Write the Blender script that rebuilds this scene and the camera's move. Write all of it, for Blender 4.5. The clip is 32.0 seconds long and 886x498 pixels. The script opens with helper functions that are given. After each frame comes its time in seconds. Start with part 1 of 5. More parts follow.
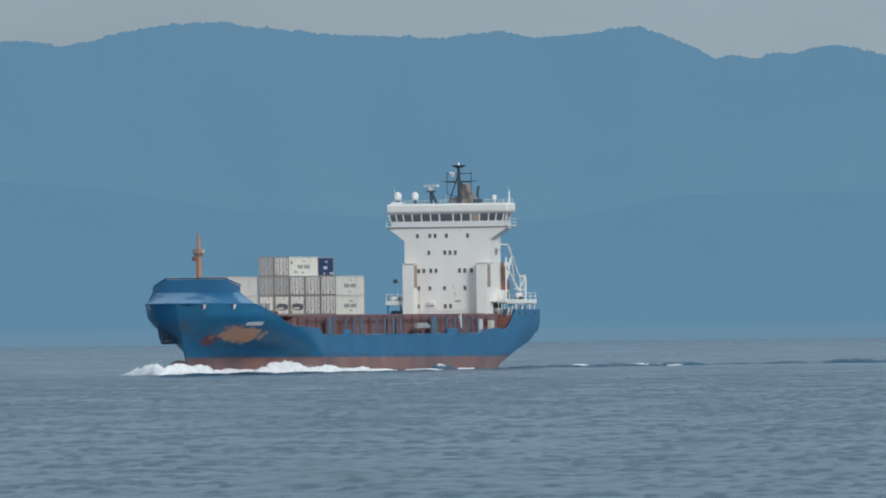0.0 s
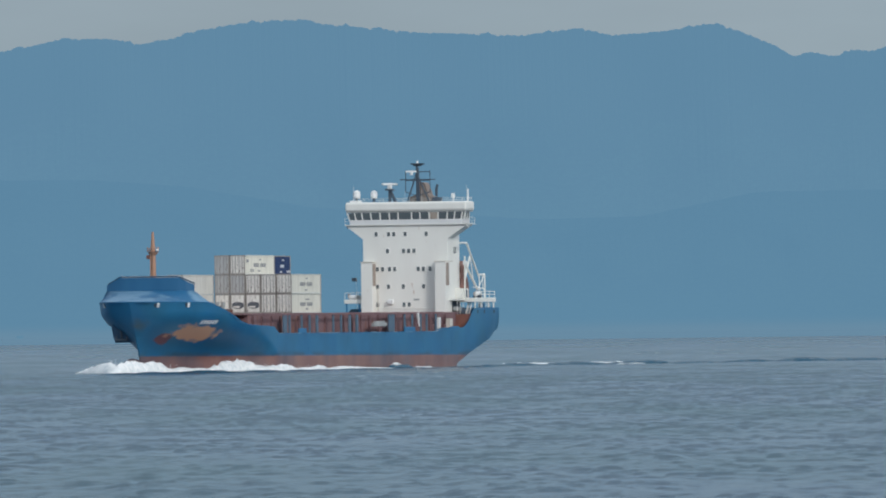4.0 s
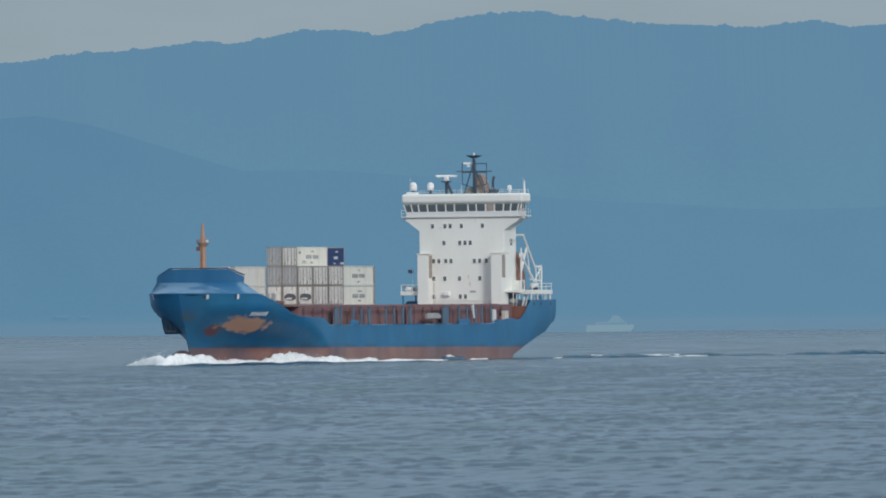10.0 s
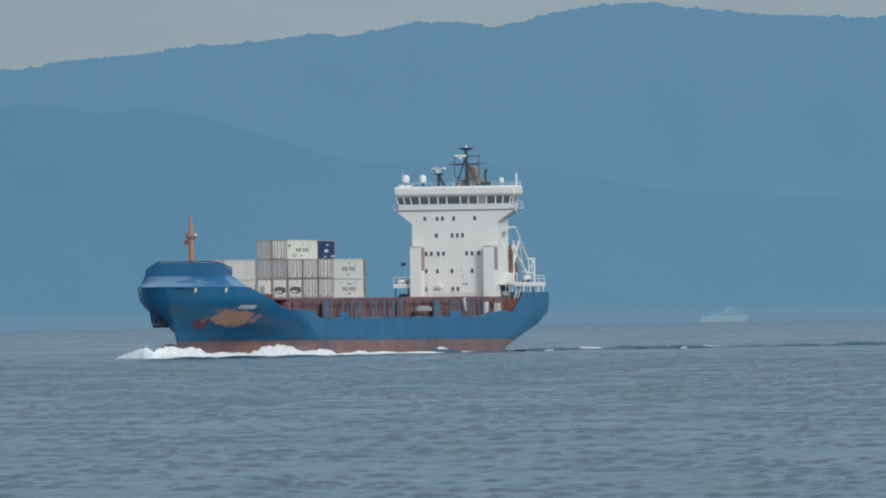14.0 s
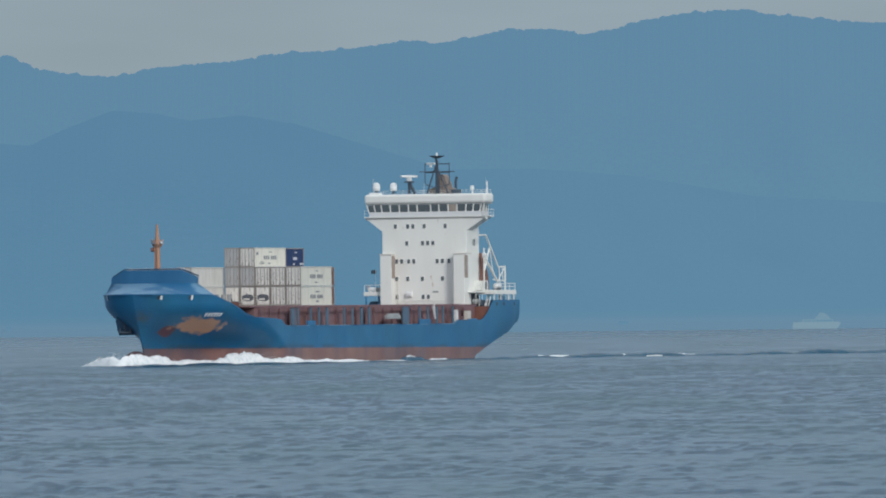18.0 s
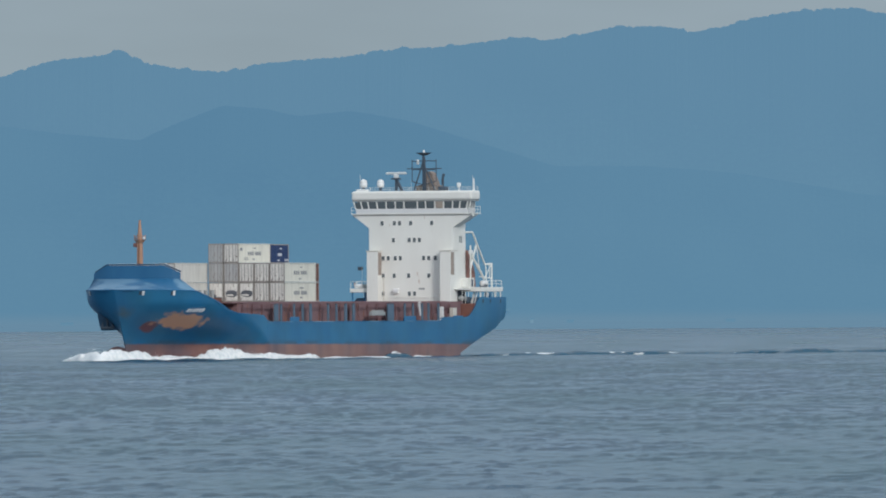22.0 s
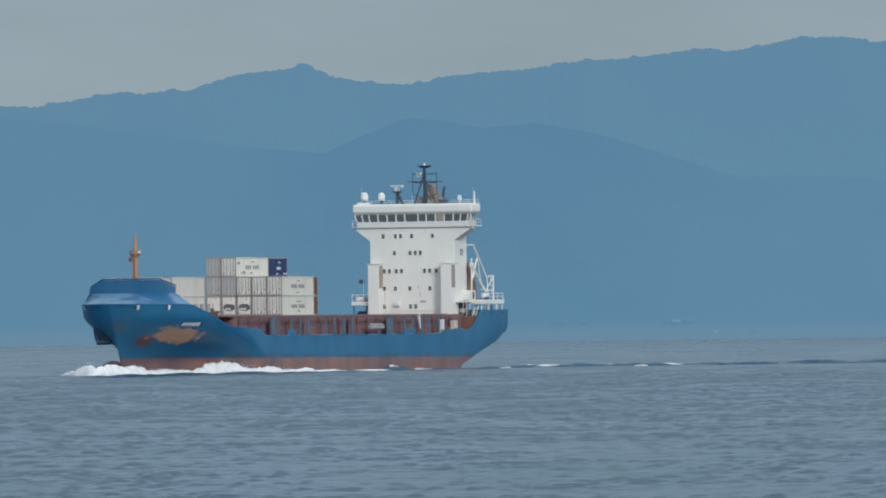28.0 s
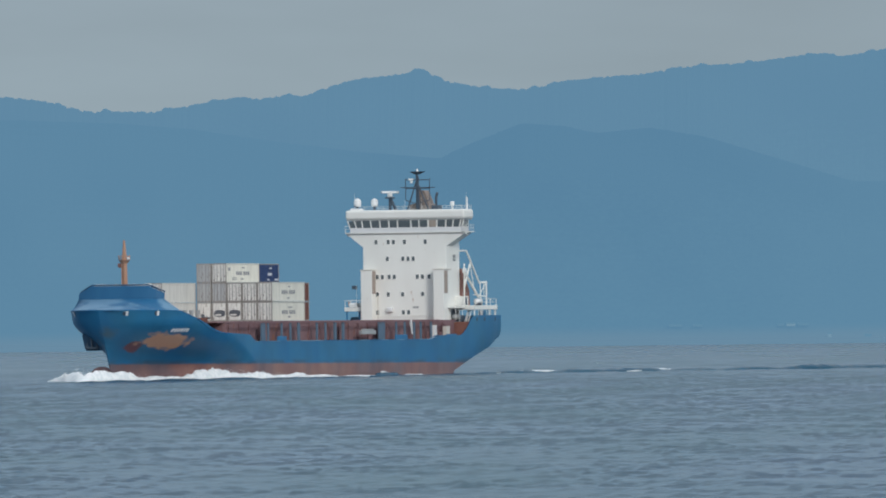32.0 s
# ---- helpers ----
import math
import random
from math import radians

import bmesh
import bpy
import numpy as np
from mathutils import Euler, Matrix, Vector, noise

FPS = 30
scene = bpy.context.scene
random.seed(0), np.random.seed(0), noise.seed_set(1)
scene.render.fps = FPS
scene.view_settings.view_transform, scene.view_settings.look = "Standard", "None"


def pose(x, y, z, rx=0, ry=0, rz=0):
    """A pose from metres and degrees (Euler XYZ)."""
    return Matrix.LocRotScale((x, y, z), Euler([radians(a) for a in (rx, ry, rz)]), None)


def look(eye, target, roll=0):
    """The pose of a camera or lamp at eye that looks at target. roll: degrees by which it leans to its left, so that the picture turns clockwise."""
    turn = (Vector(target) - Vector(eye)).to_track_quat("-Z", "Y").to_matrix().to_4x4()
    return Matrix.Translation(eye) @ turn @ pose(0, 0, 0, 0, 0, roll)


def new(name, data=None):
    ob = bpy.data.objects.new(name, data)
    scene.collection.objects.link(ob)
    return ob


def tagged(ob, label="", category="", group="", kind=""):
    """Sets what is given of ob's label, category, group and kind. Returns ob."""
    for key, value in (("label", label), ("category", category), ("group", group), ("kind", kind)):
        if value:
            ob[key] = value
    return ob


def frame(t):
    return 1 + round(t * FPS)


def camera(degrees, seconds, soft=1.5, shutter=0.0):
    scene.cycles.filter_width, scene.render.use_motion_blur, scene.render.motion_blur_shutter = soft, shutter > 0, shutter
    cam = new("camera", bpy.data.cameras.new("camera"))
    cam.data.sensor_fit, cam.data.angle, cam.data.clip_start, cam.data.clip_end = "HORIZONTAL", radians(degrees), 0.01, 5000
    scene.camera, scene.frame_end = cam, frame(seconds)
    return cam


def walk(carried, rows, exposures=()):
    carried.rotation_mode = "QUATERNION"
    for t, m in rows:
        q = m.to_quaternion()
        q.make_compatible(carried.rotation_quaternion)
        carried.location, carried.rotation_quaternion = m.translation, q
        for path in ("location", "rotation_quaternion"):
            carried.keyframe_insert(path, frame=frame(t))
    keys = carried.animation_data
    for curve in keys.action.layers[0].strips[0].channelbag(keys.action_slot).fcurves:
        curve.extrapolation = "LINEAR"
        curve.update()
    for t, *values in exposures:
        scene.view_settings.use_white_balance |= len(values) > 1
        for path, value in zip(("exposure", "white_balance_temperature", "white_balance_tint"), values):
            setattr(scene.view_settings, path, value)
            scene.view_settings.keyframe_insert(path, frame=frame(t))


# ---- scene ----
cam = camera(5.3277, 32.0, soft=1.9)
# seconds, turn to the right, tilt up and lean, in degrees
ROWS = [
    (0, 4.0220, 0.4395, -0.62), (0.5, 3.9671, 0.4517, -0.54), (1, 3.9146, 0.4896, -0.62), (1.5, 3.7712, 0.4951, -0.60),
    (2, 3.6489, 0.4556, -0.75), (2.5, 3.6160, 0.4579, -0.65), (3, 3.4915, 0.4270, -0.67), (3.5, 3.3517, 0.4202, -0.63),
    (5.5, 2.8481, 0.5199, -0.73), (6, 2.5362, 0.6001, -0.64), (6.5, 2.3176, 0.7041, -0.64), (7, 2.2349, 0.5862, -0.73),
    (7.5, 2.2259, 0.5457, -0.55), (8, 1.9300, 0.5597, -0.53), (8.5, 1.8345, 0.5318, -0.63), (9, 1.7399, 0.5790, -0.65),
    (9.5, 1.5576, 0.4546, -0.65), (10, 1.3901, 0.3816, -0.52), (10.5, 1.0262, 0.3878, -0.41), (11, 1.0599, 0.3685, -0.60),
    (11.5, 1.1385, 0.4045, -0.45), (12, 1.0299, 0.3590, -0.55), (12.5, 0.9611, 0.4300, -0.46), (13, 0.9678, 0.3818, -0.59),
    (13.5, 0.6558, 0.3549, -0.56), (14, 0.4195, 0.3362, -0.71), (14.5, 0.3134, 0.2782, -0.68), (16.5, -0.0298, 0.3268, -0.74),
    (17, -0.1191, 0.2845, -0.68), (17.5, -0.2311, 0.3112, -0.71), (18, -0.4169, 0.3809, -0.64), (18.5, -0.5493, 0.4150, -0.70),
    (19, -0.6368, 0.3459, -0.56), (19.5, -0.7212, 0.2673, -0.55), (20, -0.8534, 0.2795, -0.55), (20.5, -0.9875, 0.3220, -0.49),
    (21, -0.9997, 0.3301, -0.52), (21.5, -1.1123, 0.3719, -0.51), (22, -1.3509, 0.3622, -0.32), (22.5, -1.5244, 0.3797, -0.38),
    (23, -1.6987, 0.4265, -0.34), (23.5, -1.7433, 0.4741, -0.24), (24, -1.7893, 0.4408, -0.33), (24.5, -1.9083, 0.4411, -0.28),
    (25, -2.1412, 0.4408, -0.20), (25.5, -2.2271, 0.4498, -0.23), (27.5, -2.7012, 0.4302, -0.56), (28, -2.8775, 0.4388, -0.62),
    (28.5, -2.8958, 0.5170, -0.67), (29, -3.0162, 0.5410, -0.72), (29.5, -3.1540, 0.5293, -0.67), (30, -3.3003, 0.5186, -0.71),
    (30.5, -3.3991, 0.5294, -0.75), (31, -3.6287, 0.5094, -0.66), (31.5, -3.7513, 0.4993, -0.67), (32, -3.8470, 0.4733, -0.65),
]
EYE_SPEED = (5.8, -2.7)      # the camera rides on a boat that sails on slowly
EYE_HEIGHT = 7.300


def eye_at(t):
    return Vector((EYE_SPEED[0] * (t - 16), EYE_SPEED[1] * (t - 16), EYE_HEIGHT))


def camera_rows():
    rows = []
    for t, turn, tilt, lean in ROWS:
        eye = eye_at(t)
        rows.append((t, look(eye, eye + Vector((radians(turn), 1, radians(tilt))) * 1000, lean)))
    return rows


walk(cam, camera_rows(), exposures=[(0.0, -0.05), (32.0, -0.05)])

# ---- light ----
SUN_AZIMUTH, SUN_HEIGHT = 150.0, 26.0     # compass degrees, clockwise from +y


def make_world():
    world = bpy.data.worlds.new("overcast_sky")
    scene.world = world
    world.use_nodes = True
    nt = world.node_tree
    nt.nodes.clear()
    out = nt.nodes.new("ShaderNodeOutputWorld")
    bg = nt.nodes.new("ShaderNodeBackground")
    sky = nt.nodes.new("ShaderNodeTexSky")
    sky.sky_type = "NISHITA"
    sky.sun_disc = False
    sky.sun_elevation = radians(SUN_HEIGHT)
    sky.sun_rotation = radians(SUN_AZIMUTH)
    sky.air_density, sky.dust_density, sky.ozone_density = 1.0, 3.0, 1.0
    scale = nt.nodes.new("ShaderNodeVectorMath")
    scale.operation = "SCALE"
    scale.inputs["Scale"].default_value = 0.08
    nt.links.new(sky.outputs[0], scale.inputs[0])
    # cloud cover: grey, a little brighter towards the zenith, softly mottled
    co = nt.nodes.new("ShaderNodeTexCoord")
    sep = nt.nodes.new("ShaderNodeSeparateXYZ")
    nt.links.new(co.outputs["Generated"], sep.inputs[0])
    ramp = nt.nodes.new("ShaderNodeValToRGB")
    e = ramp.color_ramp.elements
    e[0].position, e[0].color = 0.0, (0.318, 0.406, 0.450, 1)
    e[1].position, e[1].color = 0.6, (0.66, 0.74, 0.82, 1)
    mid = e.new(0.05)
    mid.color = (0.322, 0.410, 0.485, 1)
    mid = e.new(0.16)
    mid.color = (0.41, 0.545, 0.665, 1)
    nt.links.new(sep.outputs["Z"], ramp.inputs[0])
    stretch = nt.nodes.new("ShaderNodeMapping")
    stretch.inputs["Scale"].default_value = (14, 14, 60)
    nt.links.new(co.outputs["Generated"], stretch.inputs[0])
    clouds = nt.nodes.new("ShaderNodeTexNoise")
    clouds.inputs["Scale"].default_value = 1.4
    clouds.inputs["Detail"].default_value = 4
    nt.links.new(stretch.outputs[0], clouds.inputs[0])
    vary = nt.nodes.new("ShaderNodeMapRange")
    vary.inputs["From Min"].default_value, vary.inputs["From Max"].default_value = 0.25, 0.75
    vary.inputs["To Min"].default_value, vary.inputs["To Max"].default_value = 0.93, 1.08
    nt.links.new(clouds.outputs["Fac"], vary.inputs[0])
    cover = nt.nodes.new("ShaderNodeVectorMath")
    cover.operation = "SCALE"
    nt.links.new(ramp.outputs[0], cover.inputs[0])
    nt.links.new(vary.outputs[0], cover.inputs["Scale"])
    mix = nt.nodes.new("ShaderNodeMix")
    mix.data_type = "RGBA"
    mix.inputs[0].default_value = 0.88
    nt.links.new(scale.outputs[0], mix.inputs[6])
    nt.links.new(cover.outputs[0], mix.inputs[7])
    nt.links.new(mix.outputs[2], bg.inputs[0])
    bg.inputs[1].default_value = 1.0
    nt.links.new(bg.outputs[0], out.inputs[0])


make_world()
sun = new("sun", bpy.data.lights.new("sun", "SUN"))
sun.data.energy, sun.data.angle, sun.data.color = 1.74, radians(14), (1.0, 0.975, 0.94)
a, h = radians(SUN_AZIMUTH), radians(SUN_HEIGHT)
sun.matrix_world = look((0, 0, 500), (-math.sin(a) * math.cos(h), -math.cos(a) * math.cos(h), 500 - math.sin(h)))


# ---- materials ----
def nodes_of(name):
    m = bpy.data.materials.new(name)
    m.use_nodes = True
    return m, m.node_tree, m.node_tree.nodes["Principled BSDF"]


def noise_node(nt, scale, detail=3, stretch=None, coords="Object"):
    co = nt.nodes.new("ShaderNodeTexCoord")
    n = nt.nodes.new("ShaderNodeTexNoise")
    n.inputs["Scale"].default_value, n.inputs["Detail"].default_value = scale, detail
    if stretch:
        mp = nt.nodes.new("ShaderNodeMapping")
        mp.inputs["Scale"].default_value = stretch
        nt.links.new(co.outputs[coords], mp.inputs[0])
        nt.links.new(mp.outputs[0], n.inputs[0])
    else:
        nt.links.new(co.outputs[coords], n.inputs[0])
    return n


def ramp_node(nt, source, stops):
    r = nt.nodes.new("ShaderNodeValToRGB")
    e = r.color_ramp.elements
    e[0].position, e[0].color = stops[0][0], (*stops[0][1], 1)
    e[1].position, e[1].color = stops[-1][0], (*stops[-1][1], 1)
    for p, c in stops[1:-1]:
        k = e.new(p)
        k.color = (*c, 1)
    nt.links.new(source, r.inputs[0])
    return r


def mix_node(nt, fac, a, b):
    m = nt.nodes.new("ShaderNodeMix")
    m.data_type = "RGBA"
    nt.links.new(fac, m.inputs[0])
    for sock, v in ((m.inputs[6], a), (m.inputs[7], b)):
        if isinstance(v, tuple):
            sock.default_value = (*v, 1)
        else:
            nt.links.new(v, sock)
    return m.outputs[2]


def paint(name, base, worn, rust=None, rust_amount=0.62, rough=0.45, metal=0.0, streak=(0.6, 0.6, 0.15), scale=1.2, bump=0.02, span=(0.3, 0.72)):
    """Weathered paint: two tones that run down in streaks, and rust where it has worn through."""
    m, nt, b = nodes_of(name)
    n1 = noise_node(nt, scale, 5, streak)
    col = ramp_node(nt, n1.outputs["Fac"], [(span[0], base), (span[1], worn)]).outputs[0]
    n2 = noise_node(nt, scale * 3.1, 6, (1, 1, 0.35))
    if rust:
        f = ramp_node(nt, n2.outputs["Fac"], [(rust_amount, (0, 0, 0)), (rust_amount + 0.07, (1, 1, 1))]).outputs[0]
        col = mix_node(nt, f, col, rust)
    nt.links.new(col, b.inputs["Base Color"])
    r = nt.nodes.new("ShaderNodeMapRange")
    r.inputs["To Min"].default_value, r.inputs["To Max"].default_value = rough - 0.1, rough + 0.15
    nt.links.new(n2.outputs["Fac"], r.inputs[0])
    nt.links.new(r.outputs[0], b.inputs["Roughness"])
    b.inputs["Metallic"].default_value = metal
    if bump:
        bp = nt.nodes.new("ShaderNodeBump")
        bp.inputs["Strength"].default_value, bp.inputs["Distance"].default_value = 0.4, bump
        nt.links.new(n2.outputs["Fac"], bp.inputs["Height"])
        nt.links.new(bp.outputs[0], b.inputs["Normal"])
    return m


M_LIGHT_BLUE = paint("turtle_deck_blue", (0.020, 0.130, 0.275), (0.145, 0.285, 0.425), None, scale=0.3, rough=0.42, streak=(0.6, 0.6, 1.0), span=(0.44, 0.54))
M_WALL_BLUE = paint("breakwater_blue", (0.012, 0.105, 0.235), (0.022, 0.13, 0.27), None, scale=0.6, rough=0.45)
M_POST_BLUE = paint("post_blue", (0.075, 0.14, 0.215), (0.14, 0.185, 0.235), (0.20, 0.10, 0.08), 0.62, scale=0.6, rough=0.6)
# hull blue with shade painted in for the anchor bolster; also a dark rail
M_BLUE_DARK = paint("shadow_blue", (0.015, 0.06, 0.12), (0.03, 0.09, 0.17), None, rough=0.6)
RUST = (0.20, 0.075, 0.035)
M_WHITE = paint("superstructure_white", (0.83, 0.835, 0.80), (0.77, 0.77, 0.735), (0.58, 0.49, 0.43), 0.70, scale=0.5)
M_DODGER = paint("dodger_grey", (0.70, 0.71, 0.72), (0.64, 0.65, 0.66), None, scale=0.6)
M_CREAM = paint("casing_cream", (0.66, 0.63, 0.58), (0.56, 0.53, 0.48), RUST, 0.74, scale=0.7)
M_BLUE = paint("hull_blue", (0.016, 0.135, 0.30), (0.03, 0.175, 0.35), None, scale=0.3, rough=0.4)
M_COAMING = paint("coaming_brown", (0.165, 0.092, 0.102), (0.245, 0.150, 0.160), (0.23, 0.105, 0.075), 0.60, scale=0.4, rough=0.7)
M_DECK = paint("deck_red", (0.13, 0.05, 0.04), (0.19, 0.08, 0.06), RUST, 0.6, rough=0.8)
# orange dulled in the paint for the haze before it
M_ORANGE = paint("mast_orange", (0.40, 0.21, 0.135), (0.46, 0.28, 0.20), RUST, 0.66, rough=0.55)
# dark steel lifted towards blue, as distance haze would
M_DARK = paint("dark_steel", (0.045, 0.068, 0.10), (0.07, 0.095, 0.125), None, rough=0.5)
M_GREY = paint("grey_steel", (0.28, 0.30, 0.31), (0.40, 0.42, 0.42), RUST, 0.68, rough=0.6)
M_GRP = paint("white_plastic", (0.78, 0.79, 0.80), (0.72, 0.73, 0.73), None, rough=0.35, bump=0)
M_BULB = paint("bulb_antifouling", (0.07, 0.04, 0.045), (0.11, 0.065, 0.068), None, rough=0.6)
M_RUST = paint("rust_brown", (0.18, 0.085, 0.075), (0.27, 0.14, 0.12), None, rough=0.8)


M_PANEL_BROWN = paint("panel_brown", (0.30, 0.25, 0.22), (0.40, 0.35, 0.31), RUST, 0.6, rough=0.7)
# buff greyed in the base colour for the haze
M_FUNNEL = paint("funnel_buff", (0.25, 0.20, 0.175), (0.30, 0.25, 0.225), (0.12, 0.09, 0.08), 0.62, rough=0.7)
M_CASING = paint("casing_red", (0.21, 0.10, 0.085), (0.28, 0.15, 0.125), (0.08, 0.05, 0.05), 0.6, rough=0.7)
M_BLIND = paint("window_blind", (0.42, 0.36, 0.31), (0.36, 0.31, 0.27), None, rough=0.6, bump=0)


def plain(name, col, rough=0.5, metal=0.0):
    m, nt, b = nodes_of(name)
    n = noise_node(nt, 3.0, 3)
    c = ramp_node(nt, n.outputs["Fac"], [(0.3, tuple(v * 0.88 for v in col)), (0.7, tuple(min(1, v * 1.1) for v in col))])
    nt.links.new(c.outputs[0], b.inputs["Base Color"])
    b.inputs["Roughness"].default_value, b.inputs["Metallic"].default_value = rough, metal
    return m


def glass(name):
    m, nt, b = nodes_of(name)
    # pane colour raised to stand in for haze over dark glass
    b.inputs["Base Color"].default_value = (0.115, 0.14, 0.155, 1)
    b.inputs["Roughness"].default_value = 0.12
    return m


M_GLASS = glass("window_glass")


def hull_paint():
    """Blue topsides, red-brown below the boot line, rust scars on the bow flare."""
    m, nt, b = nodes_of("hull_paint")
    co = nt.nodes.new("ShaderNodeTexCoord")
    sep = nt.nodes.new("ShaderNodeSeparateXYZ")
    nt.links.new(co.outputs["Object"], sep.inputs[0])
    n1 = noise_node(nt, 0.35, 6, (0.5, 0.5, 0.25))
    n2 = noise_node(nt, 1.3, 6, (1.0, 1.0, 0.3))
    blue = ramp_node(nt, n1.outputs["Fac"], [(0.28, (0.012, 0.125, 0.285)), (0.5, (0.019, 0.152, 0.312)), (0.75, (0.036, 0.190, 0.345))]).outputs[0]
    red = ramp_node(nt, n1.outputs["Fac"], [(0.3, (0.165, 0.085, 0.085)), (0.5, (0.245, 0.132, 0.120)), (0.72, (0.35, 0.20, 0.155))]).outputs[0]
    # boot line with a ragged edge
    edge = nt.nodes.new("ShaderNodeMath")
    edge.operation = "MULTIPLY_ADD"
    nt.links.new(n2.outputs["Fac"], edge.inputs[0])
    edge.inputs[1].default_value = 0.25
    nt.links.new(sep.outputs["Z"], edge.inputs[2])
    slope = nt.nodes.new("ShaderNodeMath")          # the line rises a little towards the bow
    slope.operation = "MULTIPLY_ADD"
    nt.links.new(sep.outputs["X"], slope.inputs[0])
    slope.inputs[1].default_value = -0.0052
    nt.links.new(edge.outputs[0], slope.inputs[2])
    rng = nt.nodes.new("ShaderNodeMapRange")
    rng.inputs["From Min"].default_value, rng.inputs["From Max"].default_value = 1.62, 1.90
    nt.links.new(slope.outputs[0], rng.inputs[0])
    col = mix_node(nt, rng.outputs[0], red, blue)
    # grime: dull runs over the plates, and a dark scummy band along the boot line
    n4 = noise_node(nt, 0.5, 7, (0.3, 0.5, 0.3))
    dirt = ramp_node(nt, n4.outputs["Fac"], [(0.42, (0, 0, 0)), (0.7, (0.4, 0.4, 0.4))]).outputs[0]
    col = mix_node(nt, dirt, col, (0.030, 0.110, 0.165))
    band = nt.nodes.new("ShaderNodeMapRange")
    band.interpolation_type = "SMOOTHSTEP"
    band.inputs["From Min"].default_value, band.inputs["From Max"].default_value = 2.7, 1.8
    nt.links.new(slope.outputs[0], band.inputs[0])
    above = nt.nodes.new("ShaderNodeMath")
    above.operation = "MULTIPLY"
    nt.links.new(band.outputs[0], above.inputs[0])
    nt.links.new(rng.outputs[0], above.inputs[1])
    n5 = noise_node(nt, 0.16, 5, (1.0, 1.0, 3.0))
    patchy = ramp_node(nt, n5.outputs["Fac"], [(0.42, (0, 0, 0)), (0.6, (0.75, 0.75, 0.75))]).outputs[0]
    scum = nt.nodes.new("ShaderNodeMath")
    scum.operation = "MULTIPLY"
    nt.links.new(above.outputs[0], scum.inputs[0])
    nt.links.new(patchy, scum.inputs[1])
    col = mix_node(nt, scum.outputs[0], col, (0.045, 0.075, 0.105))
    # scars of the flare: patches round given spots, broken up by noise
    n3 = noise_node(nt, 0.55, 8, (0.7, 0.7, 1.2))
    for spot, size, tone, cut, soft in [((120.3, 2.8, 5.0), (2.2, 2.6, 0.95), (0.15, 0.065, 0.08), 1.7, 0.4), ((115.9, 6.0, 5.75), (4.9, 3.4, 1.25), (0.60, 0.32, 0.205), 2.0, 0.32), ((125.6, 1.2, 6.9), (1.4, 1.8, 1.5), (0.065, 0.12, 0.165), 1.45, 0.8)]:
        d = nt.nodes.new("ShaderNodeVectorMath")
        d.operation = "SUBTRACT"
        nt.links.new(co.outputs["Object"], d.inputs[0])
        d.inputs[1].default_value = spot
        q = nt.nodes.new("ShaderNodeVectorMath")
        q.operation = "DIVIDE"
        nt.links.new(d.outputs[0], q.inputs[0])
        q.inputs[1].default_value = size
        ln = nt.nodes.new("ShaderNodeVectorMath")
        ln.operation = "LENGTH"
        nt.links.new(q.outputs[0], ln.inputs[0])
        mul = nt.nodes.new("ShaderNodeMath")
        mul.operation = "MULTIPLY_ADD"
        nt.links.new(n3.outputs["Fac"], mul.inputs[0])
        mul.inputs[1].default_value = 2.2
        nt.links.new(ln.outputs["Value"], mul.inputs[2])
        fr = nt.nodes.new("ShaderNodeMapRange")
        fr.inputs["From Min"].default_value, fr.inputs["From Max"].default_value = cut + 0.16 + soft / 2, cut + 0.16 - soft / 2
        nt.links.new(mul.outputs[0], fr.inputs[0])
        col = mix_node(nt, fr.outputs[0], col, tone)
    nt.links.new(col, b.inputs["Base Color"])
    b.inputs["Roughness"].default_value = 0.38
    bp = nt.nodes.new("ShaderNodeBump")
    bp.inputs["Strength"].default_value, bp.inputs["Distance"].default_value = 0.25, 0.06
    nt.links.new(n1.outputs["Fac"], bp.inputs["Height"])
    nt.links.new(bp.outputs[0], b.inputs["Normal"])
    return m


M_HULL = hull_paint()


